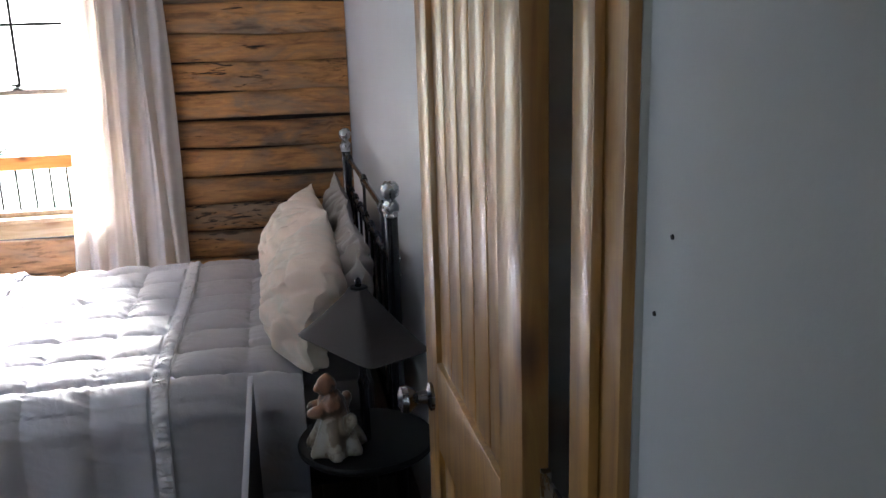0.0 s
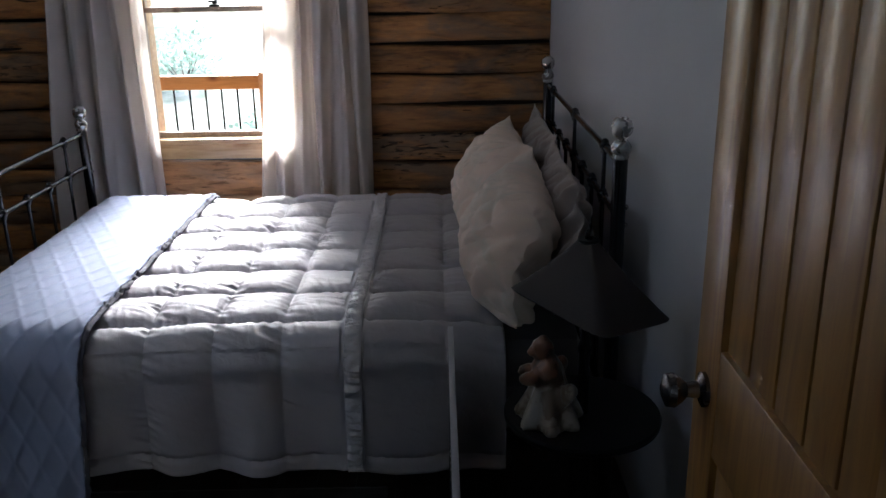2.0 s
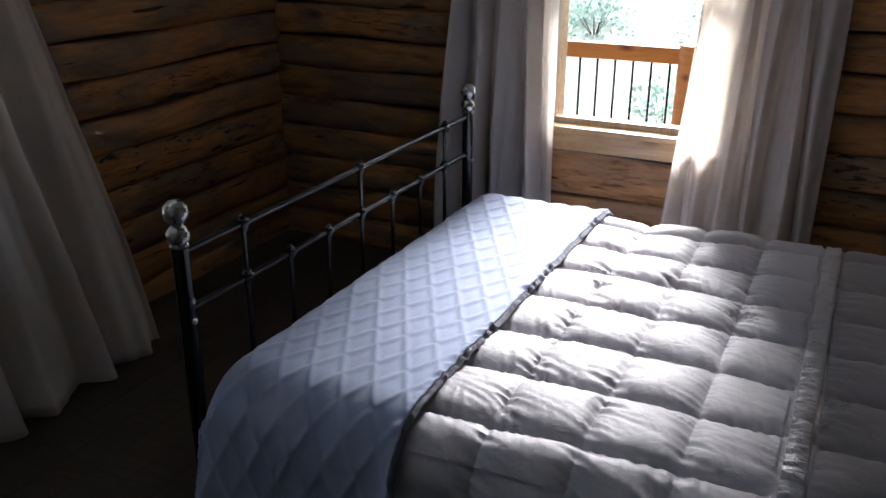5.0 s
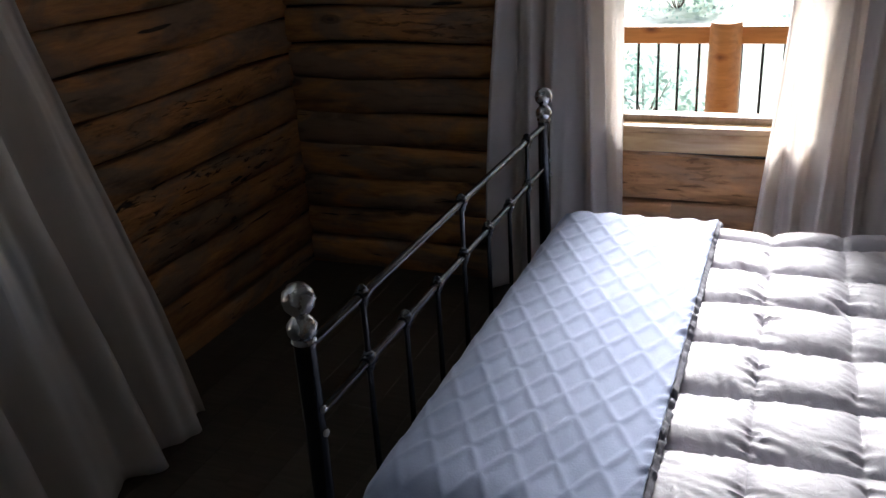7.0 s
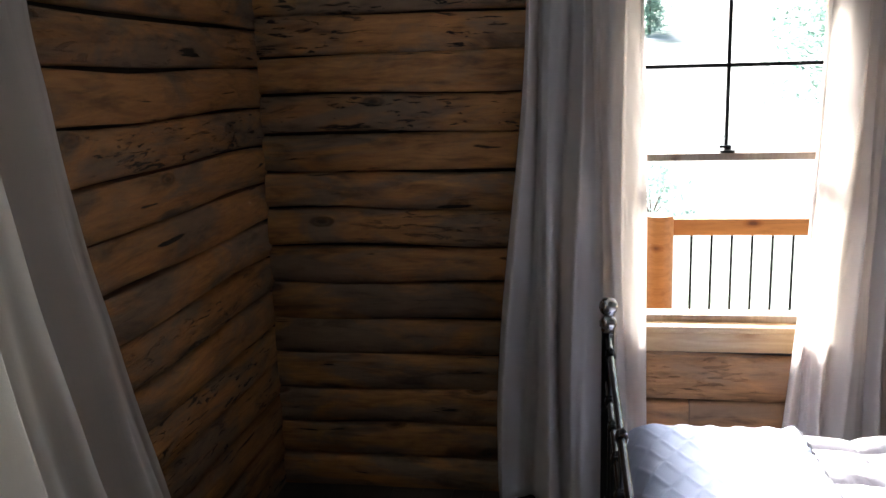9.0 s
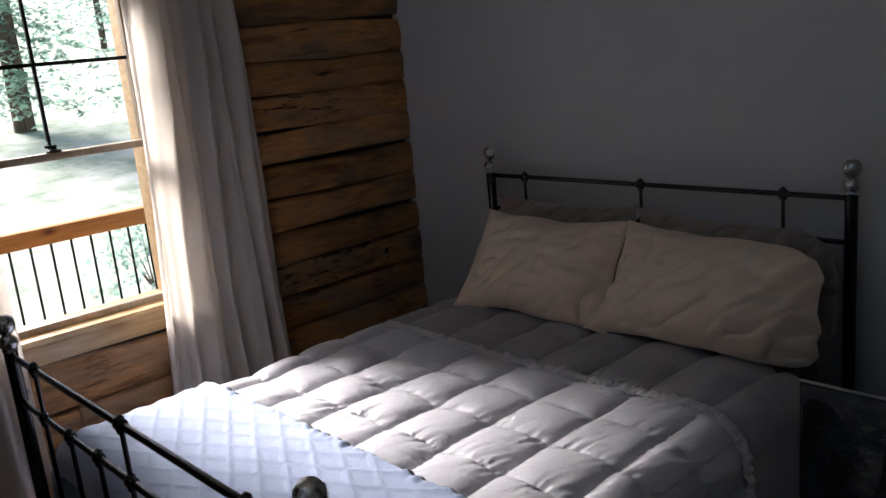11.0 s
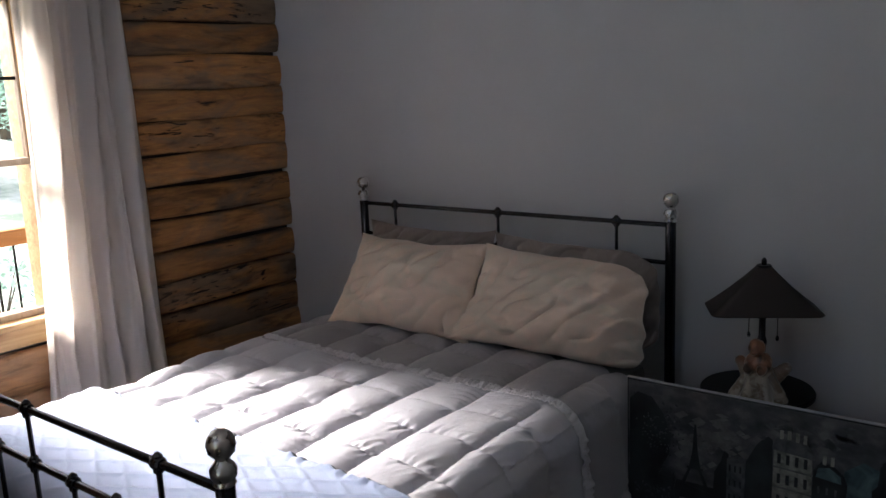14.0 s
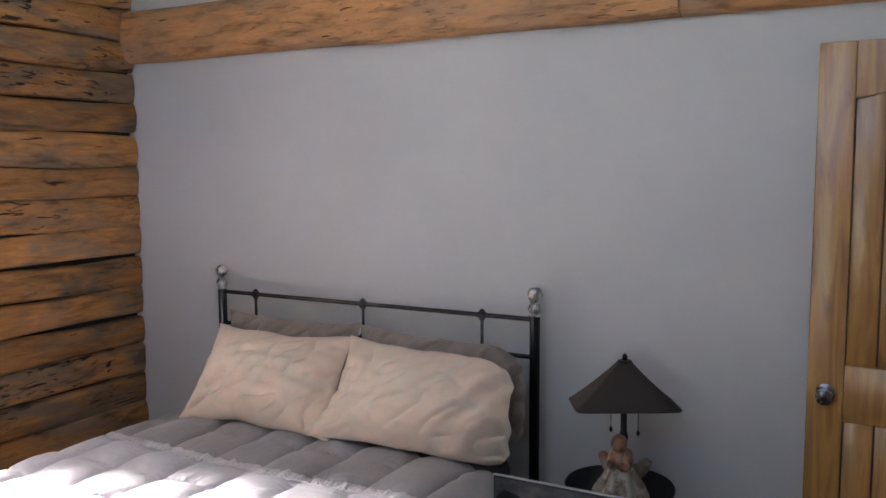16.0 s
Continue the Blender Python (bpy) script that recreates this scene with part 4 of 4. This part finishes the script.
bm = bmesh.new()
for b in ((-DT, 0, 0, st, 0.012, DH), (-DT, 0, DW - st, DW, 0.012, DH), (-DT, 0, st, DW - st, 0.012, 0.22), (-DT, 0, st, DW - st, 0.84, 1.02)):
    box(bm, *b, 0.004)
n = 16
ya, yb = st, DW - st
prev = None
for i in range(n + 1):
    y = ya + (yb - ya) * i / n
    z = arch(y, 1.84, 1.90, ya, yb)
    ring = [bm.verts.new((x, y, zz)) for x, zz in ((-DT, z), (0, z), (0, DH), (-DT, DH))]
    if prev:
        for k in range(4):
            bm.faces.new((prev[k], prev[(k + 1) % 4], ring[(k + 1) % 4], ring[k]))
    else:
        bm.faces.new(ring)
    prev = ring
bm.faces.new(prev)
part("stile_frame", bm, PINE, door, "knotty pine stiles and rails")
count = 5
# added dark sheet: the shade in the board gaps is put into its colour
part("core", boxed(-DT + 0.016, -0.016, st - 0.004, DW - st + 0.004, 0.21, 1.91), GROOVE_SHADE, door, "dark sheet standing in for the shade in the grooves", smooth=False)
for z0, z1 in ((0.22, 0.84), (1.02, None)):
    for i in range(count):
        y0 = ya + (yb - ya) * i / count
        y1 = ya + (yb - ya) * (i + 1) / count
        top = z1 if z1 else max(arch(y0, 1.84, 1.90, ya, yb), arch(y1, 1.84, 1.90, ya, yb)) + 0.01
        bm = boxed(-DT + 0.010, -0.010, y0 + 0.0028, y1 - 0.0028, z0 - 0.005, top, 0.0025)
        part("bead_board", bm, PINE, door)
for side in (-1, 1):
    x = -DT if side < 0 else 0.0
    bm = lathe(bmesh.new(), [(0.028, 0), (0.028, side * 0.006), (0.014, side * 0.012), (0.012, side * 0.03), (0.02, side * 0.038), (0.028, side * 0.05), (0.026, side * 0.062), (0.012, side * 0.068)], (x, DW - 0.055, 0.93), 20, "x")
    if side > 0:
        bm.free()
        continue
    part("door_knob", bm, KNOBMETAL, door, "dark nickel door knob")
for z in (0.25, 1.0, 1.78):
    part("hinge", lathe(boxed(-0.012, -0.008, -0.076, 0.0, z, z + 0.09), [(0.007, 0), (0.007, 0.09)], (-0.006, -0.006, z), 10), NICKEL, door, "nickel hinge barrel")
frame1 = thing("door_frame", (0, 0, 0), "pine door casing round the doorway", "door frame", kind="structure")
for x0, x1 in ((DOOR[0] - 0.03, DOOR[0]), (DOOR[1], DOOR[1] + 0.014)):
    part("jamb", boxed(x0, x1, YS - 0.137, YS + 0.002, 0, DOOR[2], 0.002), PINE, frame1)
part("head_jamb", boxed(DOOR[0] - 0.03, DOOR[1] + 0.014, YS - 0.137, YS + 0.002, DOOR[2], DOOR[2] + 0.03, 0.002), PINE, frame1)
part("stop", boxed(DOOR[1] - 0.012, DOOR[1] - 0.0005, YS - 0.09, YS - 0.05, 0, DOOR[2] - 0.001, 0.002), PINE, frame1)
part("casing", boxed(DOOR[0] - 0.1, DOOR[0] - 0.006, YS + 0.002, YS + 0.018, 0, DOOR[2] + 0.09, 0.004), PINE, frame1)
part("casing", boxed(DOOR[0] - 0.005, -0.002, YS + 0.002, YS + 0.012, DOOR[2] + 0.004, DOOR[2] + 0.09, 0.003), PINE, frame1)

# ---- outdoors ----
def rise(x, y):
    """The slope behind the cabin."""
    return -1.5 + 0.13 * max(0.0, min(y, 140) - 6) + 0.5 * noise.noise(Vector((x * 0.05, y * 0.05, 0)))


bm = bmesh.new()
bmesh.ops.create_grid(bm, x_segments=150, y_segments=150, size=600)
for v in bm.verts:
    v.co.z = rise(v.co.x, v.co.y)
ground = part("ground", bm, GROUND, None, "forest floor of dry grass and needles", "structure")
ground["category"] = "ground"
deck = structure("deck", "weathered wooden deck boards outside the window", "deck")
for i in range(11):
    part("deck_board", boxed(-4.2, 1.2, 0.26 + i * 0.148, 0.40 + i * 0.148, -0.14, -0.10, 0.004), DECK, deck)
bm = bmesh.new()
for x in (-4.0, -1.75, 0.9):
    box(bm, x - 0.07, x + 0.07, 1.6, 1.74, -2.2, -0.14)
part("deck_post", bm, DECK, deck, smooth=False)
RY = 1.82
railing = structure("railing", "orange-stained log deck railing with thin dark balusters", "railing")
part("top_rail", boxed(-4.2, 1.2, RY - 0.045, RY + 0.045, 0.745, 0.845, 0.012), RAILWOOD, railing, "orange-stained top rail")
part("bottom_rail", boxed(-4.2, 1.2, RY - 0.04, RY + 0.04, 0.0, 0.08, 0.01), RAILWOOD, railing, "orange-stained bottom rail")
for x in (-3.9, -1.77, 0.4):
    part("post", lathe(bmesh.new(), [(0.09, -0.10), (0.093, 0.3), (0.088, 0.85), (0.082, 0.87), (0.0, 0.872)], (x, RY - 0.06, 0), 14), RAILWOOD, railing, "round peeled log post")
x = -4.1
while x < 1.1:
    part("baluster", lathe(bmesh.new(), [(0.008, 0.08), (0.008, 0.745)], (x, RY, 0), 8), IRON, railing)
    x += 0.115


def fir(at, height, seed):
    th = thing("fir_tree", at, "tall dark green fir with drooping layered boughs", "tree", "firs beyond the deck")
    rnd = random.Random(seed)
    part("trunk", lathe(bmesh.new(), [(height * 0.016, 0), (height * 0.012, height * 0.4), (0.02, height * 0.98)], (0, 0, 0), 9), BARK, th)
    vs, fs = [], []
    z = height * 0.12
    while z < height:
        rad = height * 0.19 * (1 - z / height) ** 0.8 + 0.1
        k = 9
        for i in range(k):
            a = rnd.uniform(0, 6.28)
            for step in range(7):
                d = rad * (0.2 + 0.8 * step / 6) * rnd.uniform(0.85, 1.1)
                p = Vector((math.cos(a) * d, math.sin(a) * d, z - 0.28 * d + rnd.uniform(-0.06, 0.06)))
                for q in range(3):
                    o = Vector((rnd.uniform(-1, 1), rnd.uniform(-1, 1), rnd.uniform(-0.6, 0.4))) * 0.26
                    w = Vector((rnd.uniform(-1, 1), rnd.uniform(-1, 1), rnd.uniform(-0.5, 0.2))) * 0.12
                    b = len(vs)
                    vs += [p, p + o, p + o * 0.6 + w]
                    fs.append((b, b + 1, b + 2))
        z += height * 0.035
    me = bpy.data.meshes.new("crown")
    me.from_pydata(vs, [], fs)
    me.materials.append(NEEDLES)
    ob = new("crown", me)
    ob.parent = th
    return th


def shrub(at, size, seed):
    th = thing("shrub", at, "loose pale green shrub on the slope beyond the deck", "shrub", "shrubs beyond the deck")
    rnd = random.Random(seed)
    bm = bmesh.new()
    for i in range(7):
        a, lean = i * 0.9, rnd.uniform(0.2, 0.5)
        top = Vector((math.cos(a) * lean * size, math.sin(a) * lean * size, size * rnd.uniform(0.5, 0.9)))
        vs = [bm.verts.new(p) for p in (Vector((0.02, 0, 0)), Vector((-0.01, 0.017, 0)), Vector((-0.01, -0.017, 0)), top)]
        for a, b, c in ((0, 1, 3), (1, 2, 3), (2, 0, 3), (0, 2, 1)):
            bm.faces.new((vs[a], vs[b], vs[c]))
    part("branches", bm, BARK, th)
    vs, fs = [], []
    for i in range(900):
        a, e, r = rnd.uniform(0, 6.28), rnd.uniform(0.0, 1.4), size * rnd.uniform(0.45, 1.0) ** 0.5 * rnd.uniform(0.75, 1.0)
        p = Vector((math.cos(a) * math.cos(e) * r * 0.9, math.sin(a) * math.cos(e) * r * 0.9, math.sin(e) * r))
        o = Vector((rnd.uniform(-1, 1), rnd.uniform(-1, 1), rnd.uniform(-1, 1))) * 0.07
        w = Vector((rnd.uniform(-1, 1), rnd.uniform(-1, 1), rnd.uniform(-1, 1))) * 0.05
        b = len(vs)
        vs += [p, p + o * 0.6 + w, p + o, p + o * 0.5 - w]
        fs.append((b, b + 1, b + 2, b + 3))
    me = bpy.data.meshes.new("foliage")
    me.from_pydata(vs, [], fs)
    me.materials.append(LEAVES)
    ob = new("foliage", me)
    ob.parent = th
    return th


rnd = random.Random(12)
firs = [fir((-9.0, 21.0, 0.2), 9.0, 1), fir((4.4, 20.0, 0.0), 11.0, 2), fir((-2.2, 24.0, 0.5), 5.0, 3)]
for i in range(26):
    x, y = rnd.uniform(-34, 26), rnd.uniform(17, 75)
    copy_thing(firs[i % 3], pose(x, y, rise(x, y) - 0.3, 0, 0, rnd.uniform(0, 360)))
bush = shrub((-3.4, 4.6, rise(-3.4, 4.6) - 0.05), 1.1, 5)
for i in range(12):
    x, y = rnd.uniform(-9, 8), rnd.uniform(5.5, 16)
    copy_thing(bush, pose(x, y, rise(x, y) - 0.08, 0, 0, rnd.uniform(0, 360)))


# ---- logs, last ----
def log_mesh(length, height, depth, seed, wander=0.018):
    """A hewn log: length along x from 0, face bulging towards -y, seam to seam in z."""
    n = max(6, int(length / 0.09))
    prof = [(-0.5, 0.0), (-0.496, -0.56), (-0.43, -0.87), (-0.18, -1.0), (0.18, -0.99), (0.42, -0.86), (0.494, -0.54), (0.5, 0.0)]
    vs, fs = [], []
    for i in range(n + 1):
        x = length * i / n
        for j, (z, d) in enumerate(prof):
            wob = noise.noise(Vector((x * 1.7, seed * 3.1, j * 0.35)))
            fine = noise.noise(Vector((x * 7.0, seed * 5.7, j * 0.9)))
            zz = (z + 0.5) * height
            e = wander * noise.noise(Vector((x * 1.6, seed * 2.3 + (9 if z > 0 else 0), 5))) * abs(z) * 2
            vs.append((x, d * depth * (1 + 0.30 * wob + 0.2 * fine) + (0.02 if d == 0.0 else 0.0), zz + e))
    m = len(prof)
    for i in range(n):
        for j in range(m - 1):
            a = i * m + j
            fs.append((a, a + m, a + m + 1, a + 1))
    fs.append(tuple(range(m)))
    fs.append(tuple(reversed(range(n * m, n * m + m))))
    me = bpy.data.meshes.new("log")
    me.from_pydata(vs, [], fs)
    me.shade_smooth()
    me.set_sharp_from_angle(angle=radians(50))
    me.materials.append(LOG)
    return me


def lay(parent, x0, x1, z0, z1, seed, turn=0.0, at=None, depth=0.032):
    ob = new("log", log_mesh(x1 - x0 - 0.002, z1 - z0 - 0.007, depth, seed))
    ob.parent = parent
    ob.location = at if at else (x0, 0, z0)
    ob.rotation_euler = (0, 0, radians(turn))
    return ob


SEAM0, PITCH = -0.010, 0.1507
rnd = random.Random(5)
for k in range(17):
    z0 = SEAM0 + PITCH * k
    z1 = min(z0 + PITCH, 2.49)
    inwin = z1 > NW[2] + 0.01 and z0 < NW[3]
    xa, xb = XW + 0.03, -0.002
    if inwin:
        lay(wall_north, xa, NW[0] - 0.004, z0, z1, k)
        lay(wall_north, NW[1] + 0.004, xb, z0, z1, k + 40)
    else:
        lay(wall_north, xa, NW[0] - 0.004, z0, z1, k)
        lay(wall_north, NW[1] + 0.004, xb, z0, z1, k + 40)
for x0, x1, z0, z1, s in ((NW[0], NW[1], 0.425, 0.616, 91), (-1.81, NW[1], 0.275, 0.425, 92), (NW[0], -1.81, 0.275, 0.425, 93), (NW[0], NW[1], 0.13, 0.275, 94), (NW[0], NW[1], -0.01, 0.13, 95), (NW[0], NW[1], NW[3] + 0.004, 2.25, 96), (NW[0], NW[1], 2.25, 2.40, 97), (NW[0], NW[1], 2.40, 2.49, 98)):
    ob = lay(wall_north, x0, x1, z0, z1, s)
    # amber beam timber; its paler tone also stands in for bounced window light
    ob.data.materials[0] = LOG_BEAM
for k in range(17):
    z0 = SEAM0 + PITCH * k - 0.045
    z1 = min(z0 + PITCH, 2.49)
    z0 = max(z0, -0.01)
    inwin = z1 > WW[2] + 0.01 and z0 < WW[3]
    spans = ((YS, WW[0] - 0.004), (WW[1] + 0.004, 0.0)) if inwin else ((YS, 0.0),)
    for a, b in spans:
        lay(wall_west, a, b, z0, z1, k + 200, 90, (XW, a, z0))
# the long timber on top of the east wall
beam = structure("beam", "amber hewn log beam with dark checks along the wall's top", "beam")
for a, b, s in ((-2.727, -0.004, 301), (-3.985, -2.729, 302)):
    me = log_mesh(b - a - 0.002, 0.245, 0.07, s, 0.006)
    me.materials.clear()
    me.materials.append(LOG_BEAM)
    ob = new("log", me)
    ob.parent = beam
    ob.location = (-0.002, b, 2.145)
    ob.rotation_euler = (0, 0, radians(-90))
# floorboards
i, x = 0, XW
rnd = random.Random(8)
while x < 0.0:
    w = min(0.127, 0.0 - x)
    cuts = [YS - 2.2, rnd.uniform(-5.2, -3.2), rnd.uniform(-2.8, -0.8), 0.0]
    for a, b in zip(cuts, cuts[1:]):
        part("floorboard", boxed(x + 0.0008, x + w - 0.0008, a + 0.001, b - 0.001, -0.02, 0.0, 0.0015), FLOOR, floor, smooth=False)
    x += 0.127
